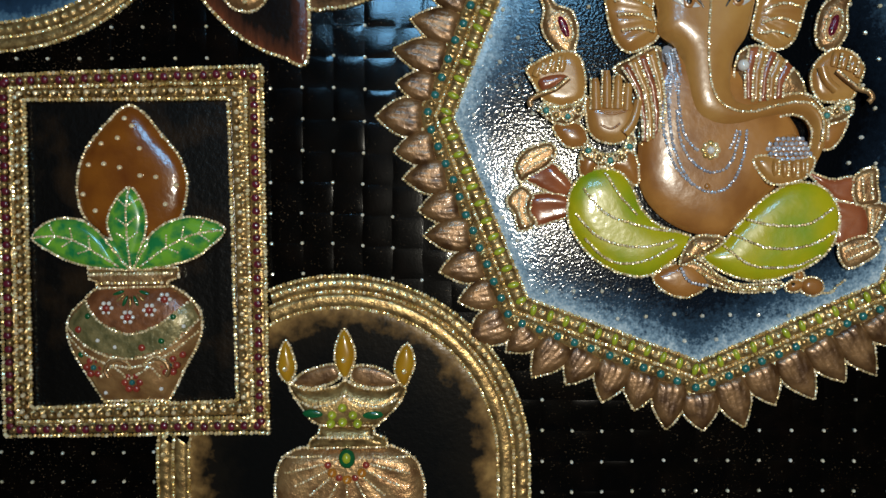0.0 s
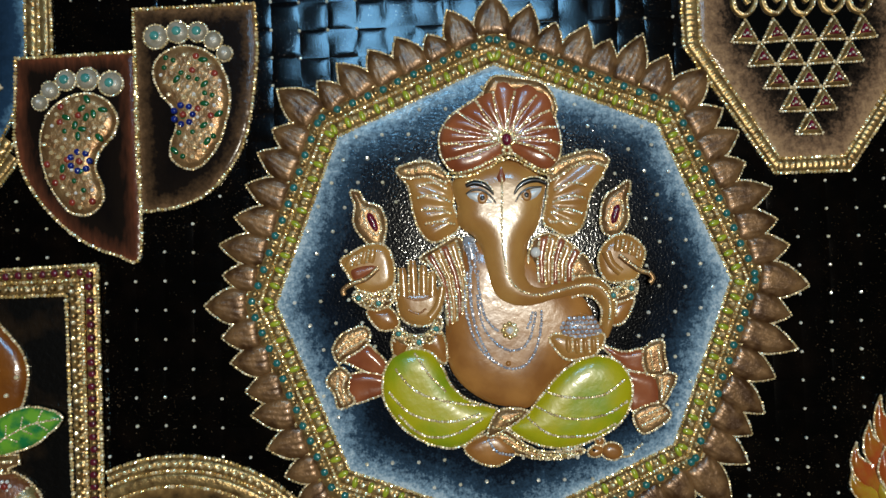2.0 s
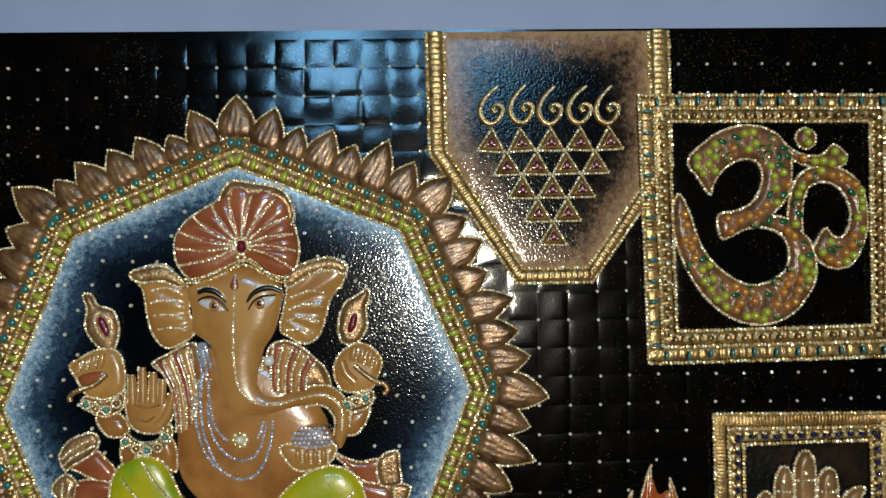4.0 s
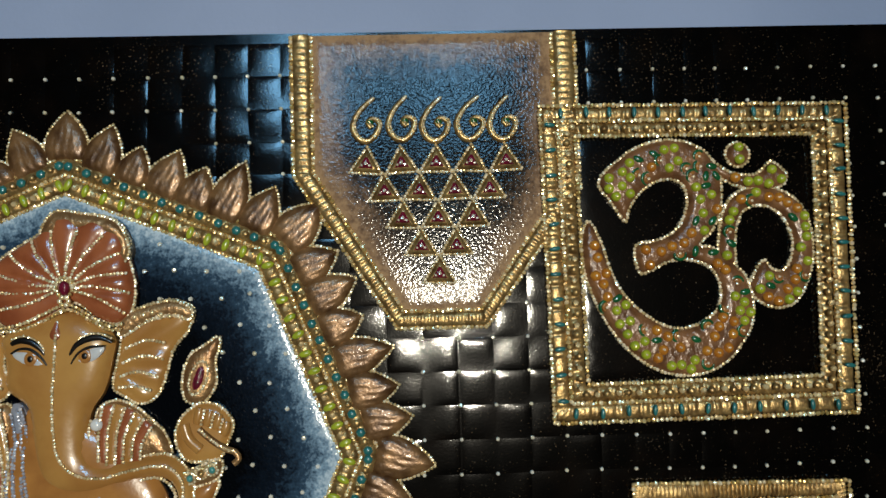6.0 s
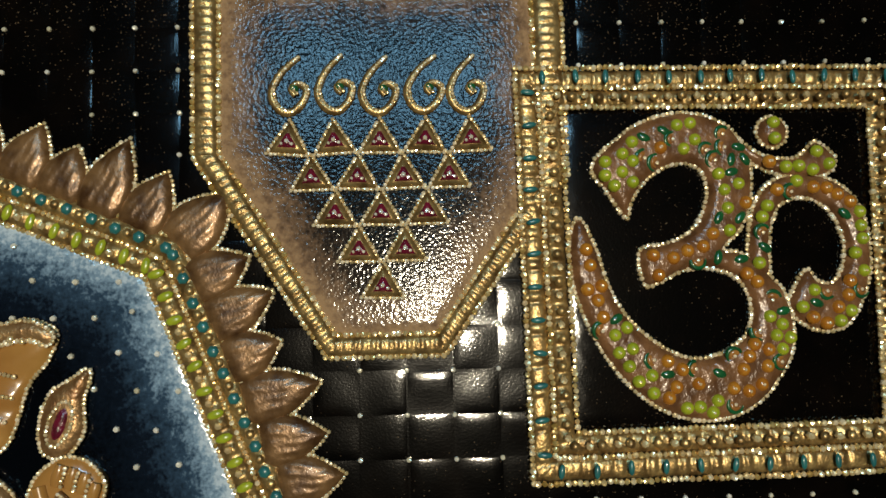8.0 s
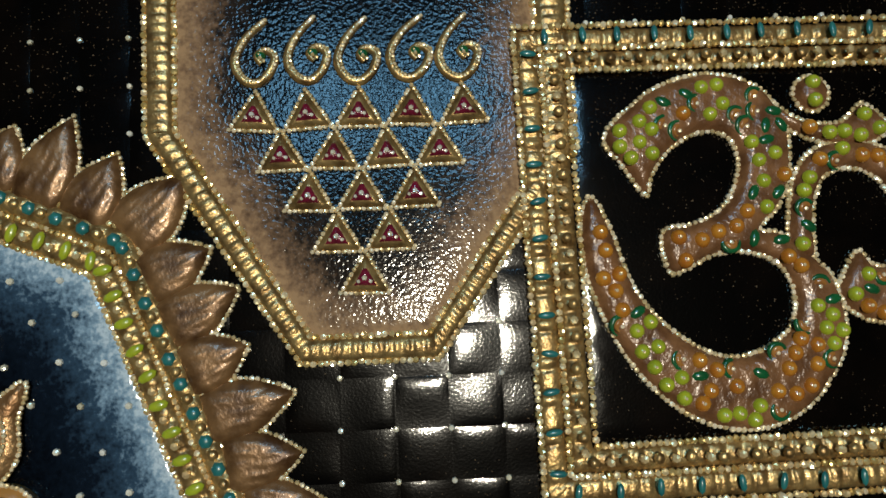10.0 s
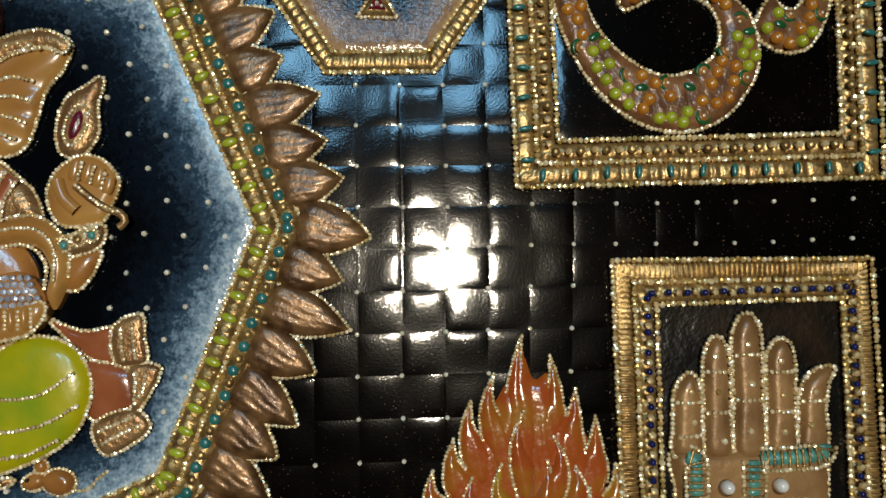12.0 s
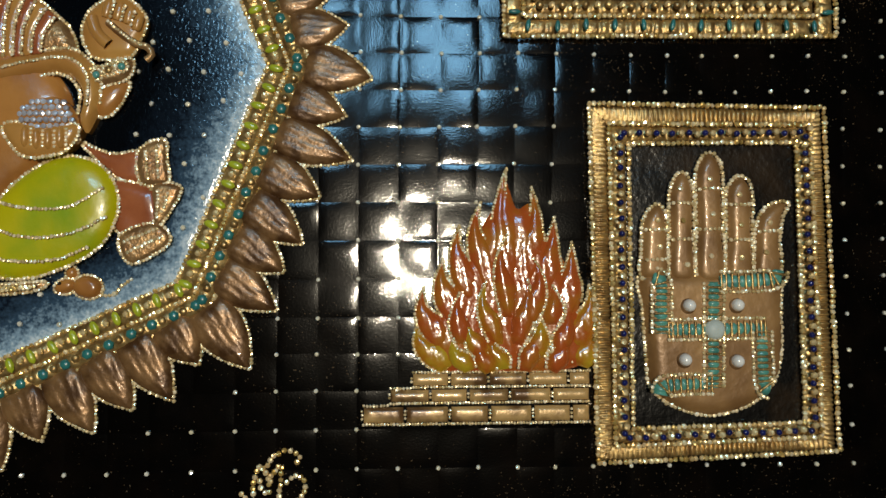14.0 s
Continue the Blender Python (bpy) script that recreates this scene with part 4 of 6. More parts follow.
piece([(-16.5, -101), (-3.5, -97.5), (11, -109), (25, -114.5), (52, -113.5), (47.5, -118), (25, -120), (4.5, -115.5), (-4, -110.5)], 4, 6, clay_gold, 3, shape=hem)
piece([(-33.5, -109.5), (-20.5, -101), (-7, -100.5), (3.5, -113.5), (-9.5, -123), (-24, -120)], 5, 8, skin_deep, 3)
for pts in ([(-14, -99.5), (-5, -100.5), (7, -108.5), (25, -116), (48.5, -116)], [(-5, -104.5), (5, -111.5), (23, -118), (45.5, -117)], [(-9.5, -86.5), (-2.5, -90), (8, -85)], [(-14, -94), (-5.5, -95), (-0.5, -92)]):
    fig.beads(spline(pts, False), bead_gold, 2.2, closed=False, lift=lambda u, v: 7.2 if v < -96 else 12.2)
thread([(-16.5, -102.5), (-10.5, -112), (2, -115)], lambda u, v: 8, 2.4, bead_silver)
# raised and folded arms' ends, and what they hold
for pts, gem, lean in (([(-109.0, 77.5), (-106.0, 79.0), (-102.0, 77.0), (-98.5, 70.5), (-88.0, 66.5), (-84.0, 56.5), (-84.5, 46.5), (-88.0, 38.0), (-94.5, 38.0), (-100.0, 42.5), (-106.0, 51.0), (-107.5, 59.0), (-106.0, 67.5)], (-93.5, 55.5), 22), ([(71.5, 48.0), (72.5, 59.5), (77.0, 69.0), (86.5, 75.0), (92.0, 79.0), (94.5, 77.0), (93.5, 71.0), (91.5, 64.0), (92.0, 51.0), (86.5, 41.5), (80.0, 38.5), (74.0, 41.0)], (82.0, 54.5), -18)):
    piece(pts, 4, 6, clay_gold, 3, step=2.2)
    fig.pillow(ellipse(gem[0], gem[1], 3.2, 8.0, 20, lean), 2, 3, ruby, 6.5, 2)
    fig.beads(ellipse(gem[0], gem[1], 5.0, 10.4, 26, lean), bead_pale, 1.9, lift=7)
SWEET = [(37, -30.5), (42, -19), (54, -15.5), (64, -20), (68, -31.5), (51, -34)]
fig.pillow(spline(SWEET), 6, 12, skin_deep, 8, 2.2)
sweet_top = fig.top
for row in range(5):
    for col in range(9):
        u, v = 39 + col * 3.2 + (row % 2) * 1.6, -32 + row * 3.2
        ok = to_edge(np.array([[u, v]]), spline(SWEET))
        if ok[1][0]:
            fig.bead(u, v, 3.2, bead_silver, sweet_top(u, v) - 0.3)
top = piece([(30, -32), (37, -29.5), (51.5, -31.5), (68, -30.5), (69, -37.5), (61, -46), (43.5, -48.5), (34.5, -41.5)], 3.5, 6, skin_gold, 10)
for a in [(43, -38), (49, -39), (55, -39), (61, -38)]:
    fig.pillow(ellipse(a[0], a[1], 2.6, 6.0, 14), 3.2, 2.6, skin_gold, 12.6, 1.4)
    fig.beads(straight([(a[0] + 3, a[1] - 5), (a[0] + 3, a[1] + 5)], False), bead_pale, 1.8, closed=False, lift=13)
# necklaces
for pts in ([(-25, 1), (-23, -19.5), (-15, -40.5), (-5, -51), (7, -53), (17, -46), (23.5, -29.5), (25.5, -12.5)], [(-20.5, 0.5), (-17.5, -20), (-8.5, -34.5), (3.5, -40.5), (14, -35.5), (19.5, -21.5), (21, -13)], [(-23, 21.5), (-25.5, 9), (-25, -7.5), (-23, -19.5)], [(-19, 18), (-19, 5), (-15, -16), (-6, -26.5)], [(14.5, -25.5), (18, -17), (19, -13)], [(-26.5, 17.5), (-29, 1), (-28, -15.5), (-21, -36), (-9, -49)]):
    thread(pts, belly, 2.2, bead_silver, sink=0.0)
FLOWER = [(2, -26)][0]
for k in range(8):
    a = 2 * math.pi * k / 8
    fig.dome(FLOWER[0] + 4.6 * math.cos(a), FLOWER[1] + 4.6 * math.sin(a), 2.3, 2.3, 1.8, bead_gold, 10.5, n=8)
fig.dome(FLOWER[0], FLOWER[1], 2.6, 2.6, 2.4, pearl, 10.8)
dot = [(0, -49.5)][0]
fig.dome(dot[0], dot[1], 2.2, 2.2, 1.8, skin_deep, 10.5)
fig.v = [(u, v, h * 0.78) for u, v, h in fig.v]
figure = thing("elephant_headed_figure", oct_at, "ochre seated elephant-headed figure with turban and lime trousers", "relief figure", relief=fig, lift=0.0015)

mouse = Relief()
for place, rx, rz, lean, high in (((73.0, -116.5), 8.0, 6.4, -10, 4.5), ((61.5, -116.0), 6.2, 4.2, 15, 4.0), ((64.5, -109.0), 3.4, 3.8, 0, 3.0)):
    line = ellipse(*place, rx, rz, 30, lean)
    mouse.pillow(line, high, 4, skin_deep, 0, 1.8)
    mouse.beads(line, bead_pale, 1.9, lift=0.6)
mouse.dome(59.5, -114.5, 1.0, 1.0, 0.9, black_enamel, 4.0, n=8)
mouse.beads(spline([(79.0, -120.5), (85.5, -121.0), (91.0, -115.5), (96.0, -112.0)], False), bead_pale, 2.0, closed=False)
thing("mouse_ornament", oct_at, "small brown mouse-shaped ornament outlined with beads", "ornament", relief=mouse, lift=0.0016)

# ---- tapering plaque with a pyramid of triangles ----
yan_at = (0.470, 1.640)
Y_OUT = [(-90, 92.5), (-89, 3), (-26.5, -93), (29, -93), (90, -8.5), (90, 92.5)]
Y_IN = [(-77, 92.5), (-76.5, 5), (-22, -82.5), (25.5, -82.5), (75, -12), (75, 92.5)]
plaque = thing("tapering_plaque", yan_at, "tapering plaque with bronze-edged dark field and beaded gold border", "plaque")
part("field", Relief().pillow(straight(Y_IN, step=5), 1.4, 2.0, bronze_field, step=5, foot=0.8), plaque, "stippled dark field sprayed bronze at the edge")
for k in range(5):
    part("border", Relief().strip(Y_OUT[k], Y_OUT[k + 1], Y_IN[k], Y_IN[k + 1], 4.2, gold_paint, bar), plaque, "embossed gold border")
for line in (Y_OUT, Y_IN):
    part("bead_string", Relief().beads(straight(line, False), bead_gold, 2.9, closed=False, lift=1.0), plaque, "string of faceted gold beads")
TRI = [(-10.2, -7.4), (10.2, -7.4), (0, 9.8)]
tri = Relief().pillow(straight(TRI), 4.0, 4.5, gold_paint, 0, 1.8)
tri_edge = Relief().beads(straight(TRI), bead_pale, 2.2, lift=0.6)
gem = Relief().pillow(straight([(-5.2, -4.7), (5.2, -4.7), (0, 4.4)]), 2.2, 2, ruby, 0, 1.4)
gem.bead(0, -1.6, 2.2, crystal, 1.8).bead(-2.4, -3, 1.6, crystal, 1.6).bead(2.4, -3, 1.6, crystal, 1.6)
first = None
T0 = [(-43.5, 11), (43.5, 11.5), (0.5, -58)]
for row in range(5):
    for k in range(5 - row):
        du, dv = (T0[1][0] - T0[0][0]) / 4, (T0[1][1] - T0[0][1]) / 4
        fall = ((T0[2][0] - (T0[0][0] + 2 * du)) / 4, (T0[2][1] - (T0[0][1] + 2 * dv)) / 4)
        u, v = T0[0][0] + du * (k + row / 2) + fall[0] * row, T0[0][1] + dv * (k + row / 2) + fall[1] * row
        m = pose(yan_at[0] + u / 1000, PY - 0.0014, yan_at[1] + v / 1000, 0, dice.gauss(0, 2), 0)
        if first is None:
            first = thing("triangle_ornament", yan_at, "gold triangle edged with beads around a ruby gem", "ornament", "pyramid of triangles", relief=tri)
            part("bead_edging", tri_edge, first)
            part("gem", gem, first, "ruby-red gem", at=local(0, 0, 3.2))
            first.matrix_world = m
        else:
            copy_thing(first, m)
CURL = [(-40, 51.5), (-47.5, 43.5), (-51.5, 34), (-48.5, 26.5), (-42.5, 24), (-37, 28.5), (-35, 35.5), (-39.5, 38.5), (-42.5, 35.5), (-40, 32.5)]
C0 = [(-42.5, 34), (-20.5, 34.5), (0.5, 33.5), (22.5, 34), (43, 33.5)]
curl = Relief()
path = spline([(u - C0[0][0], v - C0[0][1]) for u, v in CURL], False, 1.2)
curl.rod(path, lambda t: 0.9 + 1.2 * math.sin(math.pi * min(1, 0.15 + 0.7 * t)), gold_paint, 0)
curl_edge = Relief().beads(path + (1.1, 0.5), bead_pale, 1.8, closed=False, lift=1.2)
first = None
for u, v in C0:
    m = pose(yan_at[0] + u / 1000, PY - 0.0014, yan_at[1] + v / 1000, 0, dice.gauss(0, 3), 0)
    if first is None:
        first = thing("curl_ornament", yan_at, "gold beaded curl with a green stone", "ornament", "row of curls", relief=curl)
        part("bead_edging", curl_edge, first)
        part("stone", Relief().dome(1.5, 2.0, 2.4, 2.4, 1.6, green_chip, 0.4), first, "small green stone")
        first.matrix_world = m
    else:
        copy_thing(first, m)

# ---- Om sign ----
OM_BODY = [(-61.5, 49), (-51, 61), (-37, 70.5), (-19.5, 75), (-5, 73.5), (7, 67), (14.5, 55.5), (16, 42), (14, 27.5), (8.5, 17), (0.5, 8.5), (9, 6.5), (19, -1.5), (28, -11.5), (32, -25.5), (31, -40), (25, -51.5), (15, -63), (0, -70.5), (-17, -71.5), (-33, -66), (-46.5, -56), (-58, -41.5), (-66.5, -25), (-72.5, -6), (-73.5, 13.5), (-68.5, 25), (-61, 10.5), (-56, -6.5), (-47, -23), (-33.5, -35.5), (-19.5, -42.5), (-5.5, -41.5), (7, -34.5), (12, -25), (11, -13), (4.5, -4.5), (-7.5, -0.5), (-19.5, -1.5), (-29.5, -6), (-38, -8), (-40, 8.5), (-26, 12), (-16, 16.5), (-9.5, 24.5), (-6, 35.5), (-8, 45.5), (-15, 50), (-26, 48.5), (-36.5, 41), (-43, 31.5), (-45.5, 24), (-54.5, 37)]
OM_HOOK = [(12.5, -1.5), (13, 15.5), (18, 32.5), (27, 41.5), (39.5, 44.5), (52, 42.5), (63.5, 35), (70, 23.5), (72, 6.5), (69.5, -10), (61, -26.5), (51, -31.5), (39, -29.5), (31, -21), (31, -15), (40, -2), (45, -7.5), (52.5, -8.5), (58, 0), (59, 12), (55, 23), (47, 30.5), (37.5, 32.5), (28.5, 28.5), (24.5, 20), (22.5, 8), (22, -4)]
OM_MOON = [(9, 63.5), (18, 56), (29.5, 52), (40, 53), (48.5, 60), (58, 51.5), (53.5, 44), (41, 42), (28, 44.5), (18, 49), (12, 55)]
OM_DOT = [(27.5, 65)][0]
om = thing("om_sign", om_at, "clay-coloured Om sign set with lime, amber and green stones", "sign", lift=0.0024)
# a pale bead on each stone's crown, which also gives its white highlight dot
amber_stone = Relief().dome(0, 0, 3.4, 3.4, 2.8, amber_chip, n=10).bead(0, 0, 1.5, bead_pale, 2.5).mesh("amber_stone")
lime_stone = Relief().dome(0, 0, 3.2, 3.2, 2.8, lime_chip, n=10).bead(0, 0, 1.3, bead_pale, 2.5).mesh("lime_stone")
leaf_stone = chip_mesh("leaf_stone", 2.3, 3.9, 1.5, green_chip)


def comma_mesh(reach, sweep):
    """A curl of paste: a green outer stroke round a clay one."""
    r = Relief()
    for rad, mat, size in ((reach, green_chip, 1.2), (reach * 0.55, skin_deep, 1.4)):
        a = np.linspace(0, radians(sweep), 12)
        r.rod(np.stack([rad * np.cos(a), rad * np.sin(a)], 1), lambda t: size * (0.35 + 0.65 * math.sin(math.pi * min(1, t + 0.12))), mat, 0)
    return r.bead(0, 0, 1.8, bead_pale, 0.3).mesh("curl_stone")


COMMAS = [comma_mesh(3.6, 210), comma_mesh(4.2, 160)]
rust_clay = material("ochre_clay", (0.3, 0.14, 0.058), 0.28, 0.05, second=(0.13, 0.055, 0.022), scale=90, bump=0.0008, bump_scale=260, coat=0.2)


def sow(parent, outline, meshes, gap, inset, lift, name="stone", seed=1, clumps=False):
    """Stones set over a shape by hand: neighbours often share a colour."""
    rnd = random.Random(seed)
    poly = np.asarray(outline)
    lo, hi = poly.min(0), poly.max(0)
    q = np.array([(rnd.uniform(lo[0], hi[0]), rnd.uniform(lo[1], hi[1])) for _ in range(2600)])
    d, ins = to_edge(q, poly)
    done = []
    for p, dd, i in zip(q, d, ins):
        if i and dd > inset and all((p[0] - a[0]) ** 2 + (p[1] - a[1]) ** 2 > gap * gap for a in done):
            done.append(p)
            w = noise.noise(Vector((p[0] / 15, p[1] / 15, seed + 0.5)))
            me = meshes[int(abs(w) * 26 + rnd.random() * 2.4) % len(meshes)]
            if clumps:
                me = lime_stone if w > 0.13 else amber_stone if w < -0.16 else rnd.choice([leaf_stone, COMMAS[0], leaf_stone, COMMAS[1], lime_stone])
            part(name, me, parent, at=local(p[0], p[1], lift, rnd.uniform(0, 180)))


for name, line, seed in (("body", spline(OM_BODY), 3), ("hook", spline(OM_HOOK), 4), ("crescent", spline(OM_MOON), 5), ("dot", ellipse(*OM_DOT, 7.6, 7.6, 24), 6)):
    b = part(name, Relief().pillow(line, 4.5, 6, rust_clay, 0, 2.2, shape=lambda u, v, d: 0.35 * np.sin(u * 0.9 + 2 * np.sin(v * 0.5)) * np.sin(v * 0.8)), om, "ochre clay relief")
    part("bead_edging", Relief().beads(line, bead_pale, 2.5, lift=0.5), b)
    sow(om, line, [lime_stone], 5.9, 3.3, 3.9, seed=seed, clumps=True)

# ---- water pot with coconut and mango leaves ----
pot = thing("water_pot", pot_at, "painted clay water pot with flowers and bead bands", "pot", lift=0.0022)
BODY = spline([(-22.5, -21.5), (-34, -30.5), (-43.5, -40.5), (-46, -52), (-42, -66.5), (-33, -82), (-23, -98), (-18.5, -99.5), (18, -99), (22.5, -98.5), (34, -77), (43.5, -59), (46, -43.5), (40, -31), (25, -21), (2, -20)])
UPPER = [(-31.5, -30), (-22.5, -22.5), (25, -21.5), (40, -30.5), (20.5, -46), (0, -52.5), (-19, -44.5)]
MIDDLE = [(-45, -47), (-31.5, -30), (-19, -44.5), (0, -52.5), (20.5, -46), (40, -30.5), (45, -43.5), (25.5, -61.5), (-0.5, -69), (-26, -62.5)]
olive = material("olive_gilt", (0.3, 0.24, 0.1), 0.4, 0.3, second=(0.12, 0.11, 0.04), scale=150, bump=0.0006, bump_scale=300, coat=0.4)
russet = material("russet_gilt", (0.32, 0.12, 0.045), 0.38, 0.2, second=(0.17, 0.06, 0.022), scale=110, bump=0.0005, bump_scale=300, coat=0.4)
pot_brown = material("pot_brown", (0.42, 0.23, 0.085), 0.38, 0.3, second=(0.24, 0.11, 0.04), scale=80, bump=0.0005, bump_scale=300, coat=0.4)
r = Relief().pillow(BODY, 10, 26, pot_brown, 0, 2.2, shape=lambda u, v, d: 0.25 * np.sin(u * 0.6) * np.sin(v * 0.9), zones=[(MIDDLE, olive), (UPPER, russet)])
top = r.top
body = part("body", r, pot, "sandy gold painted body")
s = Relief().beads(BODY, bead_pale, 2.6, lift=0.5)
for pts in ([(-31.5, -30), (-19, -44.5), (0, -52.5), (20.5, -46), (40, -30.5)], [(-45, -47), (-26, -62.5), (-0.5, -69), (25.5, -61.5), (45, -43.5)], [(-44, -53.5), (-26.5, -68), (-0.5, -74.5), (25, -66.5), (44.5, -51.5)], [(-20.5, -82), (-12.5, -74.5), (-6, -78), (-1, -82), (7, -78.5), (13.5, -74.5), (19.5, -82)]):
    s.beads(spline(pts, False), bead_pale, 2.2, closed=False, lift=lambda u, v: top(u, v) - 0.6)
part("bead_edging", s, body)
red_paste = material("red_paste", (0.36, 0.05, 0.03), 0.3, second=(0.24, 0.03, 0.02), scale=200, coat=0.6)
red_stone = chip_mesh("red_stone", 2.6, 2.6, 1.6, red_paste)
white_stone = chip_mesh("white_stone", 1.5, 1.5, 1.3, pearl)
teal_dot = chip_mesh("teal_dot", 2.0, 2.0, 1.6, teal_chip)
green_dot = chip_mesh("green_dot", 2.2, 2.2, 1.4, green_chip)


green_leaf = chip_mesh("green_leaf", 1.4, 4.4, 1.3, green_chip)
gold_leaf = chip_mesh("gold_leaf", 1.3, 4.4, 1.4, gold_paint)


def blossom(parent, u, v, lift, petal, heart, reach=4.2, count=6, big=1.0):
    for k in range(count):
        a = 2 * math.pi * k / count
        part("flower_petal", petal, parent, at=local(u + reach * math.cos(a), v + reach * math.sin(a), lift, math.degrees(a) - 90))
    part("flower_heart", heart, parent, at=local(u, v, lift + 0.6))


for (u, v), petal, heart in zip([(1, -85), (-25, -75), (25.5, -74), (-15, -35), (-0.5, -41), (14, -36.5), (23.5, -29.5)], [red_stone] * 3 + [white_stone] * 4, [teal_dot, teal_dot, teal_dot] + [red_stone] * 4):
    blossom(body, u, v, top(u, v) - 0.4, petal, heart, 5.0 if petal is red_stone else 3.6)
for u, v in [(-34.5, -49.5), (-21, -56.5), (-9.5, -61), (8.5, -61.5), (21.5, -57), (36, -47.5), (-18, -92.5), (19.5, -90), (-34, -66.5), (34, -67), (-28, -40.5), (29.5, -41)]:
    part("stone", dice.choice([green_dot, white_stone, RING_PALE, red_stone]), body, at=local(u, v, top(u, v) - 0.3))
for pts in ([(-14.5, -81.5), (-16.5, -76.5), (-13.0, -71.0), (-7.0, -69.5), (-1.5, -72.0), (0.5, -75.5), (-1.5, -77.5)], [(24.0, -81.0), (26.0, -76.0), (23.0, -70.5), (17.5, -69.0), (12.0, -71.5), (9.5, -74.5), (11.5, -77.0)]):
    way = spline(pts, False, 1.5)
    scroll_rod = part("scroll", Relief().rod(way, lambda t: 0.8 + 0.9 * math.sin(math.pi * min(1, t + 0.15)), clay_gold, top(*way[len(way) // 2]) - 0.3), body)
    part("bead_edging", Relief().beads(way + (0, 1.4), bead_pale, 1.6, closed=False, lift=top(*way[len(way) // 2]) + 0.2), scroll_rod)
for k in range(7):
    a = radians(-160 + 140 * k / 6)
    u, v = 1 + 9.5 * math.cos(a), -22 + 9.5 * math.sin(a)
    part("leaf_stone", [green_leaf, gold_leaf][k % 2], body, at=local(u, v, top(u, v) - 0.2, math.degrees(a) - 90))
NECK = straight([(-28.5, -9), (32, -8.5), (32, -15), (24.5, -17.5), (24.5, -21), (-22.5, -22), (-22, -18), (-28.5, -15.5)])
r = Relief().pillow(NECK, 6, 4, clay_gold, 3, 2)
part("neck", r, pot, "gold pot rim")
part("bead_edging", Relief().beads(NECK, bead_pale, 2.4, lift=3.6).beads(straight([(-26.5, -12.5), (30.5, -12)], False), bead_pale, 2.6, closed=False, lift=8.6).beads(straight([(-21.5, -18.5), (24, -18)], False), bead_gold, 2.4, closed=False, lift=8.4), pot)
NUT = spline([(-2, 99.5), (9, 96), (22.5, 79.5), (33.5, 65.5), (38, 50.5), (36.5, 35.5), (31.5, 22.5), (15.5, 10), (-15, 10.5), (-30, 23), (-36, 38.5), (-35, 56), (-29.5, 71), (-16.5, 87)])
nut = thing("coconut", pot_at, "amber-brown enamelled coconut edged with beads above the pot", "coconut", lift=0.0022)
r = Relief().pillow(NUT, 6, 24, amber, 0, 4)
top = r.top
part("shell", r, nut)
part("bead_edging", Relief().beads(NUT, bead_pale, 2.4, lift=0.4), nut)
for u, v in [(-1, 91), (4, 86), (-17, 74.5), (-5.5, 78), (9, 71), (-26, 60.5), (-15, 61), (-4.5, 58.5), (19.5, 52), (9, 53), (32, 46.5), (-30.5, 41), (-22, 30), (25, 34)]:
    part("stud", RING_PALE, nut, at=local(u, v, top(u, v) - 0.3))
for pts, rib in (([(-65, 12), (-55.5, 22), (-42.5, 25), (-30, 23), (-17.5, 13), (-7.5, -2.5), (-4, -9), (-23, -8), (-41, -3.5), (-53.5, 3)], [(-63.5, 12), (-45.5, 13), (-28, 6.5), (-6.5, -7.5)]),
                 ([(64.5, 17), (51.5, 24), (36.5, 25), (21, 19), (10.5, 7.5), (5.5, -8.5), (20.5, -8), (41, -3), (54, 5)], [(63, 16.5), (44, 13.5), (26, 5), (8, -7.5)]),
                 ([(-15, 10.5), (-6, 7.5), (0.5, -9), (-11, -7)], [(-14, 9.5), (-7.5, 1.5), (-0.5, -8)]),
                 ([(15.5, 11), (8.5, 7.5), (3, -9), (11.5, -5.5)], [(14.5, 10), (9, 1), (4, -8)]),
                 ([(1.5, 45.5), (10, 34), (12, 20.5), (7.5, 2.5), (1.5, -9.5), (-7.5, 2.5), (-14, 20.5), (-9.5, 34.5)], [(1.5, 44.5), (0, 28), (0.5, 10), (1.5, -7.5)])):
    line = spline(pts)
    leaf = thing("mango_leaf", pot_at, "glossy two-green leaf outlined with silver-gold beads", "leaf", "leaves over the pot", lift=0.0074)
    r = Relief().pillow(line, 4, 9, leaf_green, 0, 2.4)
    top = r.top
    part("blade", r, leaf)
    s = Relief().beads(line, bead_pale, 2.2, lift=0.4)
    rib = spline(rib, False)
    s.beads(rib, bead_pale, 1.9, closed=False, lift=lambda u, v: top(u, v) - 0.4)
    n = len(rib)
    for k in (0.25, 0.45, 0.65):
        a, b = rib[int(n * k)], rib[min(n - 1, int(n * k) + 3)]
        d = (a - b) / max(np.linalg.norm(a - b), 1e-6)
        for sgn in (1, -1):
            e = a + (d * 0.6 + np.array([-d[1], d[0]]) * sgn * 0.8) * 9
            if to_edge(np.array([e]), line)[1][0]:
                s.beads(straight([a, e], False), bead_pale, 1.6, closed=False, lift=lambda u, v: top(u, v) - 0.4)
    part("bead_edging", s, leaf)

# ---- arch with an oil lamp ----
arch_at = (-0.001, 1.2315)


def arch(r, legs=110):
    a = np.linspace(math.pi, 0, 40)
    return np.vstack([[(-r, -legs)], np.stack([r * np.cos(a), r * np.sin(a)], 1), [(r, -legs)]])


def clear(p):
    """Whether the arch shows here, or runs under the frame of the pot."""
    return p[0] > -50 or p[1] < 19


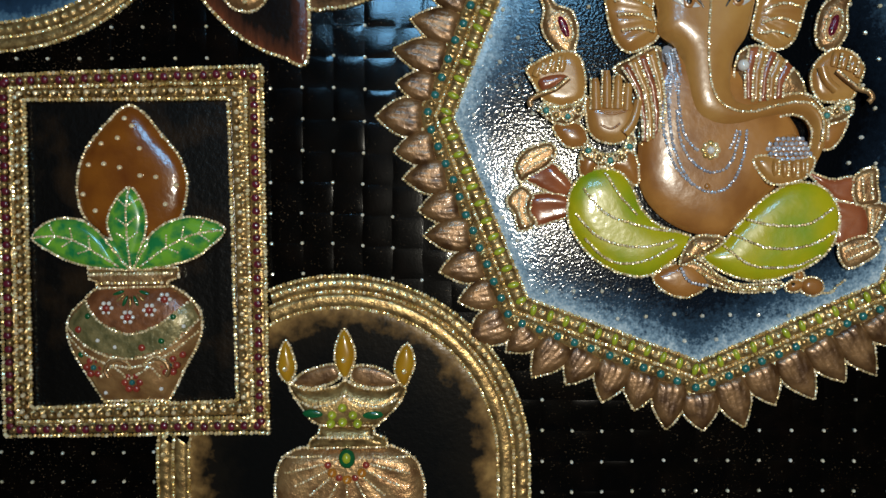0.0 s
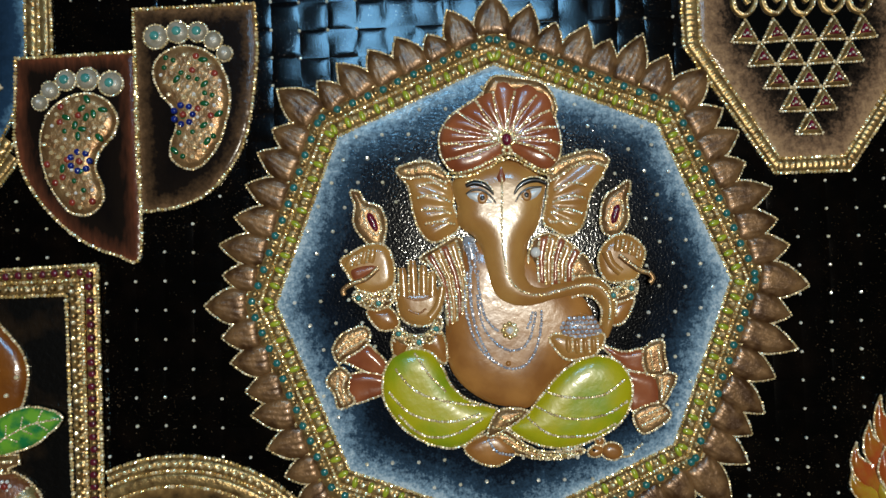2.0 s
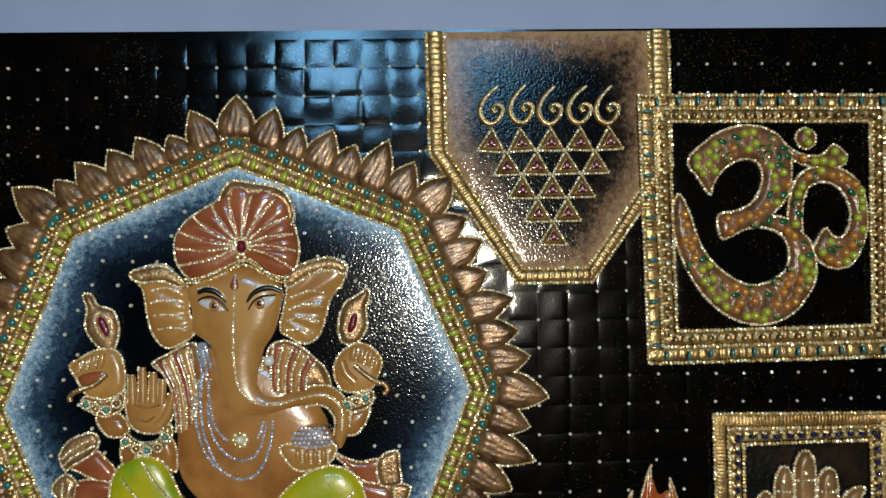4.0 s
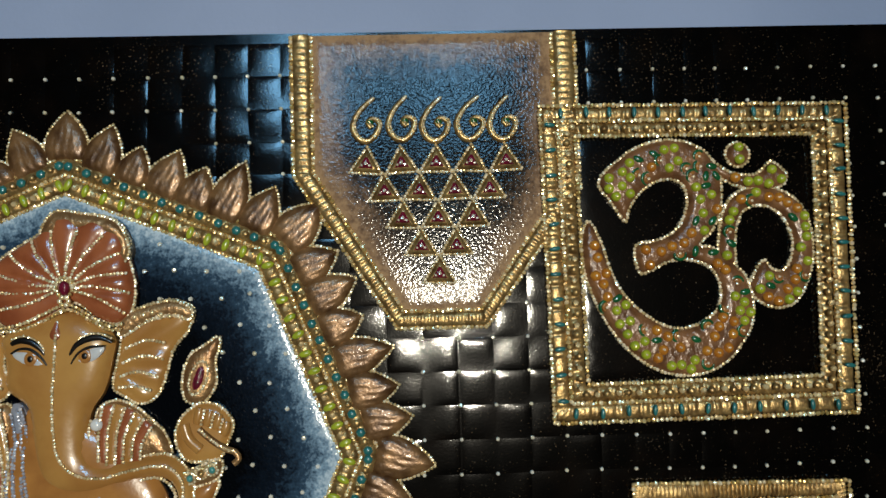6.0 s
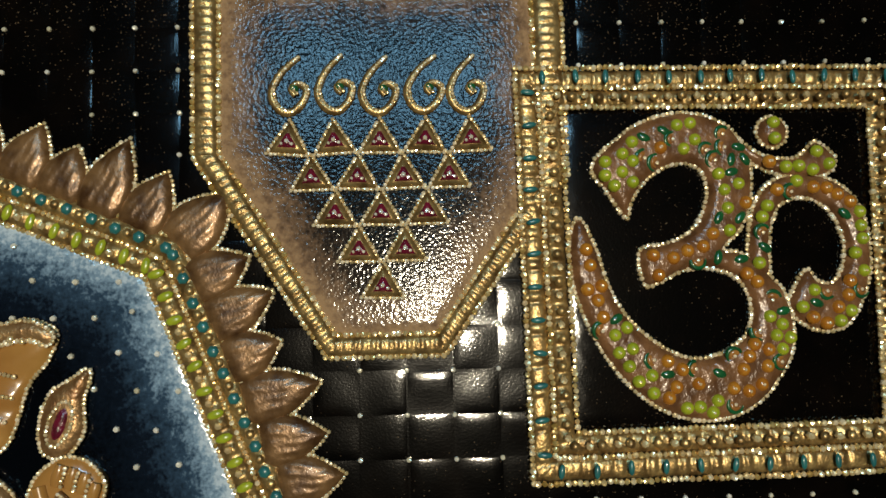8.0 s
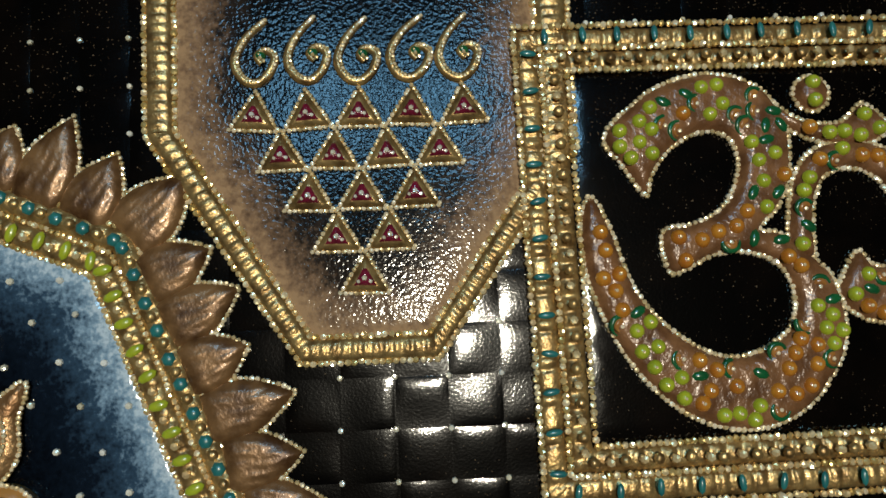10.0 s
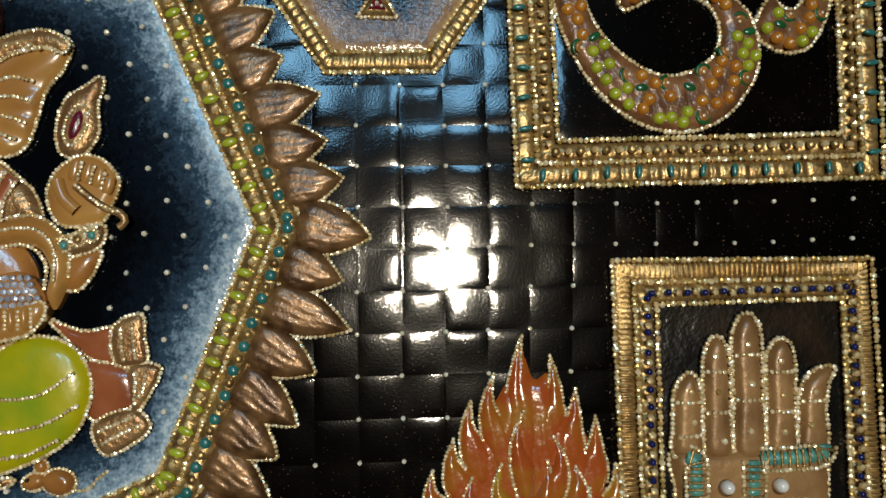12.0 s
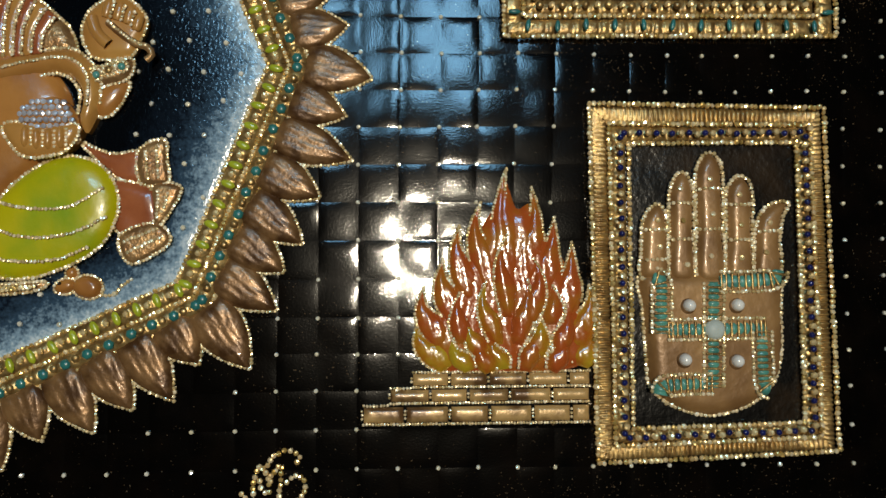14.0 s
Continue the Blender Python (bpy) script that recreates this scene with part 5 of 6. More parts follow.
arched = thing("arched_frame", arch_at, "gold arch with amber-sprayed dark field behind an oil lamp", "frame")
part("field", Relief().pillow(np.vstack([straight(arch(107), False, 4), straight([(107, -110), (-107, -110)], False, 6)[1:-1]]), 1.0, 2, arch_field, step=6, foot=0.5), arched, "dark field sprayed amber at the edge")
for r0, r1, wave in ((127.5, 117, bulges), (117, 106, bar)):
    a, b = straight(arch(r0), False, 7), straight(arch(r1), False, 7)
    ra, rb = along(a, 0.5, False), along(b, 0.5, False)
    band = Relief()
    ra, rb = ra[np.linspace(0, len(ra) - 1, 260).astype(int)], rb[np.linspace(0, len(rb) - 1, 260).astype(int)]
    rows = []
    run = 0.0
    for k in range(260):
        run += np.linalg.norm(ra[k] - ra[k - 1]) if k else 0
        for w in np.linspace(0, 1, 8):
            c = ra[k] + (rb[k] - ra[k]) * w
            rows.append((c[0], c[1], 4.0 * math.sqrt(max(0, 1 - abs(2 * w - 1) ** 2.5)) * wave(run, w)))
    band.faces(rows, [(k * 8 + w, k * 8 + w + 1, (k + 1) * 8 + w + 1, (k + 1) * 8 + w) for k in range(259) for w in range(7) if clear(ra[k])], gold_paint)
    part("arch_moulding", band, arched, "embossed gold moulding")
for r0 in (127.5, 117, 106):
    run = straight(arch(r0), False, 2)
    for seen in ([p for p in run if clear(p) and p[0] < -50], [p for p in run if clear(p) and p[0] >= -50]):
        part("bead_string", Relief().beads(seen, bead_gold, 2.7, closed=False, lift=1.0), arched, "string of faceted gold beads")
for a in np.linspace(0.05, math.pi - 0.05, 62):
    if clear((122.3 * math.cos(a), 122.3 * math.sin(a))):
        part("stone", RING, arched, at=local(122.3 * math.cos(a), 122.3 * math.sin(a), 3.6))

diya = thing("oil_lamp", arch_at, "gold oil lamp with three amber flames and fluted base", "oil lamp", lift=0.0014)
SHELL = spline([(4.5, 11), (-23.5, 10.5), (-37.5, 5.5), (-44.5, -4.5), (-46.5, -22.5), (-42.5, -41), (-24.5, -52), (3.5, -54), (33.5, -52), (50.5, -41), (56, -23), (53.5, -6.5), (47.5, 3.5), (31, 11.5)])
HUB = [(4, 7.5)][0]
r = Relief().pillow(SHELL, 8, 14, clay_gold, 0, 2.4, shape=lambda u, v, d: 0.9 * np.abs(np.sin(7 * np.arctan2(v - HUB[1], u - HUB[0]))))
top = r.top
base = part("base", r, diya, "fluted gold base")
s = Relief().beads(SHELL, bead_pale, 2.5, lift=0.5)
for k in range(11):
    a = math.pi * (1.03 + 0.94 * k / 10)
    s.beads(straight([(HUB[0] + 17 * math.cos(a), HUB[1] + 17 * math.sin(a)), (HUB[0] + 46 * math.cos(a), HUB[1] + 34 * math.sin(a))], False), bead_pale, 1.9, closed=False, lift=lambda u, v: top(u, v) + 0.2)
part("bead_edging", s, base)
part("jewel", Relief().dome(HUB[0], HUB[1] - 3, 5.6, 6.8, 2.6, green_chip, 8, n=16).dome(HUB[0], HUB[1] - 2, 3, 3.8, 2.4, lime_chip, 9.6, n=12), diya, "green and lime oval jewel")
for k in range(7):
    a = math.pi * (1.1 + 0.8 * k / 6)
    part("petal_stone", amber_stone if k % 2 else red_stone, diya, at=local(HUB[0] + 13.5 * math.cos(a), HUB[1] - 3 + 14 * math.sin(a), 8, math.degrees(a) - 90))
COLLAR = straight([(-14.5, 26), (21.5, 26), (22.5, 20), (30, 17.5), (31.5, 11.5), (-23.5, 10.5), (-20.5, 17), (-15.5, 19.5)])
part("collar", Relief().pillow(COLLAR, 7, 7, gold_paint, 3, 2.2, shape=lambda u, v, d: 0.6 * np.sin(v * 1.1)), diya, "stepped gold collar")
part("bead_edging", Relief().beads(COLLAR, bead_pale, 2.3, lift=3.5).beads(straight([(-15.5, 19.5), (22.5, 20)], False), bead_pale, 2.2, closed=False, lift=9.4), diya)
BOWL = spline([(-35.5, 54), (-23, 50), (-5, 52), (3, 56.5), (10.5, 52), (26.5, 50), (40.5, 53.5), (43.5, 49.5), (36.5, 37.5), (27, 28.5), (20.5, 25), (-14.5, 26), (-27, 37.5)])
r = Relief().pillow(BOWL, 8, 12, gold_paint, 1, 2.4)
top = r.top
part("bowl", r, diya, "gold lamp bowl")
s = Relief().beads(BOWL, bead_pale, 2.4, lift=1.5)
s.beads(spline([(-32, 45.5), (-19, 40.5), (-5, 42.5), (3, 47.5), (11.5, 42), (26.5, 40.5), (39, 45.5)], False), bead_pale, 2.2, closed=False, lift=lambda u, v: top(u, v))
part("bead_edging", s, diya)
for pts in ([(-33.5, 54.5), (-24.5, 62.5), (-12.5, 66.5), (-4, 67), (-0.5, 60), (-7, 54.5), (-21, 51.5)], [(6.5, 58), (9.5, 66), (21, 66), (32.5, 61.5), (39, 54), (26.5, 51), (12.5, 53)]):
    line = spline(pts)
    well = part("oil_well", Relief().pillow(line, 2.0, 5, bronze, 0.5, 2.2, shape=lambda u, v, d: 0.3 * np.sin(u * 2)), diya, "dark brown oil well")
    part("bead_edging", Relief().beads(line, bead_pale, 2.2, lift=1.2), well)
flame_enamel = material("ochre_flame", (0.5, 0.27, 0.015), 0.25, second=(0.42, 0.2, 0.012), scale=60, coat=0.8)
for pts in ([(-37, 84), (-31.5, 71.5), (-31, 63), (-36, 55), (-42.5, 62.5), (-42, 73.5)], [(2.5, 91.5), (9.5, 77.5), (8, 67), (3, 58), (-3, 66), (-4, 77.5)], [(45, 81.5), (50, 70.5), (47, 59), (42.5, 52.5), (36.5, 61), (38, 73)]):
    line = spline(pts)
    fl = part("flame", Relief().pillow(line, 4, 6, flame_enamel, 2, 2), diya, "amber enamel flame")
    part("bead_edging", Relief().beads(line, bead_pale, 2.1, lift=2.4), fl)
    c = line.mean(0)
    part("flame_stud", RING, fl, at=local(c[0], c[1] - 4, 6))
for u, v in [(-5.5, 34.5), (1.5, 39.5), (8.5, 34.5), (-6.5, 28.5), (11.5, 28.5), (1.5, 29.5)]:
    part("lime_stone", lime_stone, diya, at=local(u, v, 8.2))
for u, v in [(-18, 35.5), (21.5, 34.5)]:
    part("green_stone", Relief().dome(0, 0, 7.5, 3.2, 1.6, green_chip).mesh("green_stone"), diya, at=local(u, v, 8.0))

# ---- two footprints on curved plaques ----
foot_at = (-0.060, 1.580)
blue_dot = chip_mesh("blue_dot", 2.5, 2.5, 1.8, material("cobalt_chip", (0.012, 0.03, 0.26), 0.15, coat=0.8))
silver_clay = material("silver_clay", (0.5, 0.46, 0.38), 0.4, 0.15, second=(0.32, 0.28, 0.2), scale=120, bump=0.0005, bump_scale=380, coat=0.3)
toe_stone = chip_mesh("toe_stone", 3.6, 3.6, 1.6, turquoise)
PLATES = []
for plate, sole, toes, mat, label, seed in (
        ([(-47, 71), (39, 73), (39, -1), (39.5, -75), (21.5, -74.5), (-0.5, -64.5), (-22, -46), (-37.5, -25), (-45.5, -7), (-49.5, 13.5)],
         [(4.5, 43.5), (18, 38), (26, 25.5), (23, 13), (13.5, 2), (9, -11), (14, -25), (13.5, -36), (4.5, -44.5), (-9, -43), (-19.5, -30.5), (-27, -14.5), (-30, 3.5), (-28.5, 19.5), (-21.5, 32.5), (-9, 41)],
         [(22, 50), (5, 54), (-10.5, 53.5), (-22, 46.5), (-29.5, 38)], rust_field, "dark curved plaque sprayed rust at its beaded edge", 11),
        ([(39, 104), (127.5, 105.5), (128, 63.5), (120, 14), (108, -12.5), (89.5, -32), (67, -41.5), (41, -44), (40, 30.5)],
         [(79.5, 75.5), (95, 69), (104.5, 55), (108, 37), (104.5, 19), (97.5, 1), (86, -12), (74.5, -14), (64.5, -6.5), (64, 4.5), (68.5, 17), (67, 29.5), (58, 41), (53, 55), (55.5, 66), (66, 73.5)],
         [(55.5, 83), (71.5, 86), (86, 85.5), (97, 79), (105, 69)], brown_field, "dark curved plaque sprayed brown at its beaded edge", 12)):
    line = straight(plate[:3] + [tuple(p) for p in spline(plate[2:] , False, 4)[1:]] if seed == 11 else plate[:2] + [tuple(p) for p in spline(plate[1:8], False, 4)[1:]] + plate[8:], step=4)
    PLATES.append(line)
    pl = thing("curved_plaque", foot_at, label, "plaque")
    part("field", Relief().pillow(line, 2.0, 3, mat, 0, 4, foot=0.8), pl)
    part("bead_string", Relief().beads(line, bead_gold, 2.8, lift=1.6), pl, "string of faceted gold beads")
    fp = thing("footprint_relief", foot_at, "sandy footprint set with coloured stones and beads", "footprint", lift=0.002)
    out = spline(sole)
    b = part("sole", Relief().pillow(out, 5, 9, clay_gold, 0, 2.4, shape=lambda u, v, d: 0.4 * np.sin(u * 0.8) * np.sin(v * 0.7)), fp)
    part("bead_edging", Relief().beads(out, bead_pale, 2.3, lift=0.5), b)
    sow(fp, out, [RING_PALE, green_dot, white_stone, RING_PALE, red_stone, RING, leaf_stone], 5.6, 4.5, 4.4, seed=seed)
    heart = ([(0, -6.5)] if seed == 11 else [(75, 24.5)])[0]
    blossom(b, heart[0], heart[1], 5.0, blue_dot, red_stone, 7.0, 7)
    for k, (u, v) in enumerate(toes):
        size = 8.8 - 0.8 * k
        toe = part("toe", Relief().dome(u, v, size, size, 4.5, silver_clay, 0, n=18, rings=4), fp)
        part("bead_edging", Relief().beads(ellipse(u, v, size, size, 30), bead_pale, 2.1, lift=0.6), toe)
        part("stone", toe_stone if k < 3 else white_stone, toe, at=local(u, v, 4.0))

# ---- round medallion with gold bars ----
ring_at = (-0.231, 1.661)
RING_R = 150
disc = thing("round_medallion", ring_at, "round-bottomed medallion with deep blue field and gold rim", "medallion")


def under(u, v):
    """Whether the rim runs under one of the plaques here."""
    q = np.array([[u + (ring_at[0] - foot_at[0]) * 1000, v + (ring_at[1] - foot_at[1]) * 1000]])
    return any(to_edge(q, p)[1][0] for p in PLATES)


def bowl(r, up=66):
    a = np.linspace(0, -math.pi, 48)
    return np.vstack([[(r, up)], np.stack([r * np.cos(a), r * np.sin(a)], 1), [(-r, up)]])


part("field", Relief().pillow(straight(bowl(RING_R - 18), step=5), 1.2, 2, blue_field, step=6, foot=0.6), disc, "deep blue field sprayed pale at the edge")
for r0, r1, wave in ((RING_R, RING_R - 9, bar), (RING_R - 9, RING_R - 19, bulges)):
    band = Relief()
    a, b = along(straight(bowl(r0), False), 0.5, False), along(straight(bowl(r1), False), 0.5, False)
    a, b = a[np.linspace(0, len(a) - 1, 280).astype(int)], b[np.linspace(0, len(b) - 1, 280).astype(int)]
    rows, run, hid = [], 0.0, [under(*p) for p in a]
    for k in range(280):
        run += np.linalg.norm(a[k] - a[k - 1]) if k else 0
        for w in np.linspace(0, 1, 8):
            c = a[k] + (b[k] - a[k]) * w
            rows.append((c[0], c[1], 4.0 * math.sqrt(max(0, 1 - abs(2 * w - 1) ** 2.5)) * wave(run, w)))
    band.faces(rows, [(k * 8 + w, k * 8 + w + 1, (k + 1) * 8 + w + 1, (k + 1) * 8 + w)[::-1] for k in range(279) for w in range(7) if not hid[k]], gold_paint)
    part("rim_moulding", band, disc, "embossed gold moulding")
for r0 in (RING_R, RING_R - 9, RING_R - 19):
    part("bead_string", Relief().beads(straight(bowl(r0), False), bead_gold, 2.6, closed=False, lift=1.0, skip=under), disc, "string of faceted gold beads")
BARS = [(96.5, -16), (109.5, -34), (77, -19.5), (96, -45.5), (57, -30), (81, -57.5), (53, -40.5), (72, -65.5)]
first = None
for a, b in zip(BARS[::2], BARS[1::2]):
    a, b = np.array(a), np.array(b)
    d = (b - a) / np.linalg.norm(b - a)
    side_way = np.array([-d[1], d[0]]) * 4.6
    a = a - d * 30
    line = straight([a - side_way, b - side_way, b + side_way, a + side_way])
    st = thing("gold_bar", ring_at, "slanting sandy gold bar outlined with beads", "ornament", "bars on the blue field", lift=0.0012)
    part("bar_body", Relief().pillow(line, 4, 5, clay_gold, 0, 2.2, shape=hem), st)
    part("bead_edging", Relief().beads(line, bead_pale, 2.3, lift=0.4), st)
    for k in range(5):
        p = a + (b - a) * (k + 0.5) / 5
        part("stone", [RING_PALE, red_stone, teal_dot][k % 3], st, at=local(p[0], p[1], 4))

# ---- fire on a brick altar ----
fire_at = (0.545, 1.320)
altar = thing("brick_altar", fire_at, "stepped altar of gold-brown bricks with beaded joints", "altar")
ROWS_B = [([(-86.5, -34.5), (-86.5, -44.5)], [(-85.5, -34.5), (-62.5, -34.5), (-38.5, -35), (-17, -35.5), (6.5, -35.5), (27.5, -36), (38, -36)]),
          ([(-71.5, -25.5), (-71.5, -33.5)], [(-71, -25.5), (-49, -25.5), (-28.5, -26), (-6, -26), (17, -26.5), (38, -26.5)]),
          ([(-59, -17), (-59, -25)], [(-59, -17), (-38.5, -17.5), (-17.5, -17.5), (4, -17.5), (26, -18), (38.5, -18)])]
brick_paint = material("brick_gold", (0.56, 0.35, 0.14), 0.32, 0.15, second=(0.14, 0.068, 0.025), scale=48, bump=0.0003, bump_scale=200, coat=0.4, spread=(0.46, 0.62))
joints = Relief()
for n, ((hi, lo), xs) in enumerate(ROWS_B):
    for a, b in zip(xs, xs[1:]):
        box = straight([(a[0] + 0.8, lo[1] + 0.8), (b[0] - 0.8, lo[1] + 0.8), (b[0] - 0.8, hi[1] - 0.8), (a[0] + 0.8, hi[1] - 0.8)], step=3)
        part("brick", Relief().pillow(box, 2.6, 1.6, brick_paint, 0, 2.0), altar)
        joints.beads(straight([(a[0], lo[1] + 2), (a[0], hi[1] - 2)], False), bead_pale, 1.6, closed=False, lift=0.4)
    open_to = ROWS_B[n + 1][1][0][0] if n < 2 else xs[-1][0]
    joints.beads(straight([(xs[0][0], lo[1]), (xs[-1][0], lo[1])], False), bead_pale, 1.7, closed=False, lift=0.4)
    joints.beads(straight([(xs[0][0], hi[1]), (open_to, hi[1])], False), bead_pale, 1.7, closed=False, lift=0.4)
part("bead_joints", joints, altar, "beads along the joints")

fire = thing("sacred_fire", fire_at, "red and orange enamel flames with beaded tongues", "fire")
HEAP = [(-7, 88.5), (-1, 72), (7.5, 74), (17, 53.5), (26, 41), (33, 19), (37, -10), (32.5, -14.5), (16, -17.5), (-33, -17), (-42, -15), (-51.5, -2), (-45, 14), (-38, 32), (-28.5, 46.5), (-19.5, 63), (-12, 76)]
part("flame_core", Relief().pillow(spline(HEAP), 4, 14, flame_red, 0, 3, shape=lambda u, v, d: 0.5 * np.sin(u * 0.7 + np.sin(v * 0.2))), fire, "red enamel mass of flame")
BASES = [(-7, 23), (2, 26.5), (-16, 26.5), (-27, 21), (11, 21), (24, 10), (-36, 10.5), (-42.5, -4), (-40, -15.5), (31, -4.5), (32.5, -14.5), (-32.5, -2), (16.5, 8), (-7, 12), (5.5, 8.5), (-13, -2.5), (-2, -2.5), (-20, -9.5), (9, -9.5), (20, -8), (-9.5, -15.5), (1.5, -16.5), (-27.5, -16), (16, -16.5), (-16.5, -17)]
TIPS = [(-6.5, 94), (7, 84), (-21, 75), (-32.5, 62.5), (19.5, 67), (29, 53), (-41.5, 44), (-52, 29.5), (-55.5, 11.5), (38, 30), (39, 4.5), (-32.5, 26.5), (17, 30), (-6.5, 57.5), (7, 44.5), (-18, 32.5), (3.5, 33.5), (-29.5, 12.5), (9.5, 14), (24.5, 19.5), (-12.5, 5), (8, 12), (-36.5, 2), (26, 3), (-23.5, 1.5)]
for k, (a, b) in enumerate(zip(BASES, TIPS)):
    a, b = np.array(a), np.array(b)
    d = b - a
    long = np.linalg.norm(d)
    nrm = np.array([-d[1], d[0]]) / long
    w = 8.0 if k < 11 else 6.0
    bend = (1 if b[0] < 0 else -1) * (3.0 + 1.5 * math.sin(k))
    left = spline([a + nrm * w * 0.55, a + d * 0.35 + nrm * (w + bend * 0.4), a + d * 0.7 + nrm * (w * 0.5 + bend), b], False)
    right = spline([a - nrm * w * 0.55, a + d * 0.35 - nrm * (w - bend * 0.4), a + d * 0.7 - nrm * (w * 0.35 - bend), b], False)
    line = np.vstack([left, right[::-1][1:]])
    low = 1.0 if k < 11 else 3.4 + 0.1 * k * 0.3
    tongue = part("flame_tongue", Relief().pillow(line, 3.4, 5, flame_gold if k in (8, 9, 10, 15, 17, 18, 20, 22, 24) else flame_red, low, 2.2, shape=lambda u, v, d: 0.4 * np.sin(u * 1.3 + v * 0.25)), fire)
    part("bead_edging", Relief().beads(np.vstack([left, right[::-1][1:int(len(right) * 0.75)]]) if k < 11 else (left if k % 2 else right), bead_pale, 1.9, closed=False, lift=low + 0.8), tongue)

# ---- open palm with a ribbed cross ----
hand_at = (palm_at[0] - 0.003, palm_at[1])
palm_bronze = material("palm_bronze", (0.4, 0.22, 0.085), 0.38, 0.15, second=(0.23, 0.115, 0.042), scale=45, bump=0.0004, bump_scale=180, coat=0.25)
palm = Relief()
PALM = [(-36.5, 3), (-7.5, 4), (24.5, 3.5), (40.5, 5), (41, -18.5), (40.5, -38.5), (36.5, -54.5), (25, -66.5), (8.5, -72.5), (-6, -73), (-22, -67.5), (-33, -57.5), (-34.5, -45.5), (-36, -17.5)]
line = spline(PALM)
palm.pillow(line, 7, 8, palm_bronze, 0, 2.8)
palm.beads(line, bead_pale, 2.6, lift=0.5)
FINGERS = [[(-37, 1), (-37, 16.5), (-36, 31), (-32.5, 38), (-27.5, 41.5), (-23.5, 38), (-22, 31), (-22, 16.5), (-22.5, 1)],
           [(-21.5, 0.5), (-21.5, 22.5), (-20.5, 47.5), (-17.5, 56), (-13.5, 59), (-9.5, 56), (-7, 47.5), (-7.5, 22.5), (-8, 0.5)],
           [(-6.5, 0.5), (-6, 29), (-6, 56.5), (-2.5, 66.5), (2, 70), (7.5, 66.5), (9.5, 56.5), (9, 28.5), (8.5, 0.5)],
           [(9.5, 0.5), (10.5, 22.5), (11, 45), (14, 54), (19, 57), (24, 54), (26, 45), (25, 22.5), (24.5, 0.5)],
           [(25.5, 2), (26, 16.5), (27, 28.5), (31, 37.5), (39.5, 42.5), (46.5, 41.5), (43, 35), (40.5, 22.5), (40, 2)]]
JOINTS = [[(-36, 27), (-22.5, 27), (-36, 10.5), (-23, 11)], [(-20.5, 41.5), (-7.5, 41.5), (-21, 21.5), (-8, 22)], [(-5.5, 49), (9, 49.5), (-6, 27), (9, 27.5)], [(11.5, 40.5), (25.5, 41), (11, 21.5), (25, 21.5)], [(27, 26), (41.5, 26)]]
for pts, cross in zip(FINGERS, JOINTS):
    line = spline(pts)
    palm.pillow(line, 6.6, 5.0, palm_bronze, 0.5, 2.4)
    top = palm.top
    palm.beads(line, bead_pale, 2.4, lift=3.6)
    for a, b in zip(cross[::2], cross[1::2]):
        palm.beads(straight([a, b], False), bead_pale, 2.3, closed=False, lift=lambda u, v: top(u, v) + 0.2)
for u, v in [(-28.5, 32), (-27.5, 17.5), (-15.5, 49.5), (-14.5, 32), (-13, 8), (1, 54.5), (2, 35.5), (0.5, 12.5), (17, 46), (17.5, 29.5), (17, 11.5), (33.5, 30.5), (31, 14.5)]:
    palm.bead(u, v, 3.2, bead_gold, 6.9)
thing("palm_relief", hand_at, "brown open palm in relief with beaded joints", "relief figure", relief=palm, lift=0.002)
verdigris = material("verdigris_paste", (0.1, 0.36, 0.29), 0.4, second=(0.05, 0.22, 0.19), scale=150, coat=0.4)
cross_ob = thing("cross_motif", hand_at, "teal ribbed cross with bent arms edged with beads", "ornament", lift=0.0085)
for pts in ([(-0.5, -58), (0.5, -28)], [(0.5, -26), (1.5, -1.5)], [(-25, -27), (29.5, -26.5)], [(4.5, -1.5), (27.5, -1), (35.5, 0.5), (37, 5)], [(27, -27.5), (27, -42.5), (27.5, -56.5), (30.5, -58.5)],
            [(-0.5, -56), (-15.5, -56), (-27, -57), (-29, -61.5)], [(-27.5, -29), (-27.5, -14), (-27.5, -1.5), (-32, 1)]):
    way = spline(pts, False, 0.8)
    n = len(way)
    arm_r = Relief().rod(way, lambda t: 4.6 + 0.5 * math.sin(t * n * 1.6), verdigris, -3.2)
    arm_ob = part("arm", arm_r, cross_ob)
    d = np.gradient(way, axis=0)
    nr = np.stack([-d[:, 1], d[:, 0]], 1) / np.maximum(np.linalg.norm(d, axis=1), 1e-6)[:, None]
    part("bead_edging", Relief().beads(way + nr * 5.4, bead_pale, 2.2, closed=False, lift=0.7).beads(way - nr * 5.4, bead_pale, 2.2, closed=False, lift=0.7), arm_ob)
    ticks = Relief()
    for k in range(2, n - 2, 4):
        ticks.rod(np.array([way[k] - nr[k] * 4.2, way[k], way[k] + nr[k] * 4.2]), 0.7, gold_paint, 1.0)
    part("ribs", ticks, arm_ob)
part("boss", Relief().dome(*[(1, -27)][0], 5.6, 5.6, 3.0, material("chalk_boss", (0.6, 0.68, 0.64), 0.5), 1.0, n=14), cross_ob, "chalky pale boss")
first = None
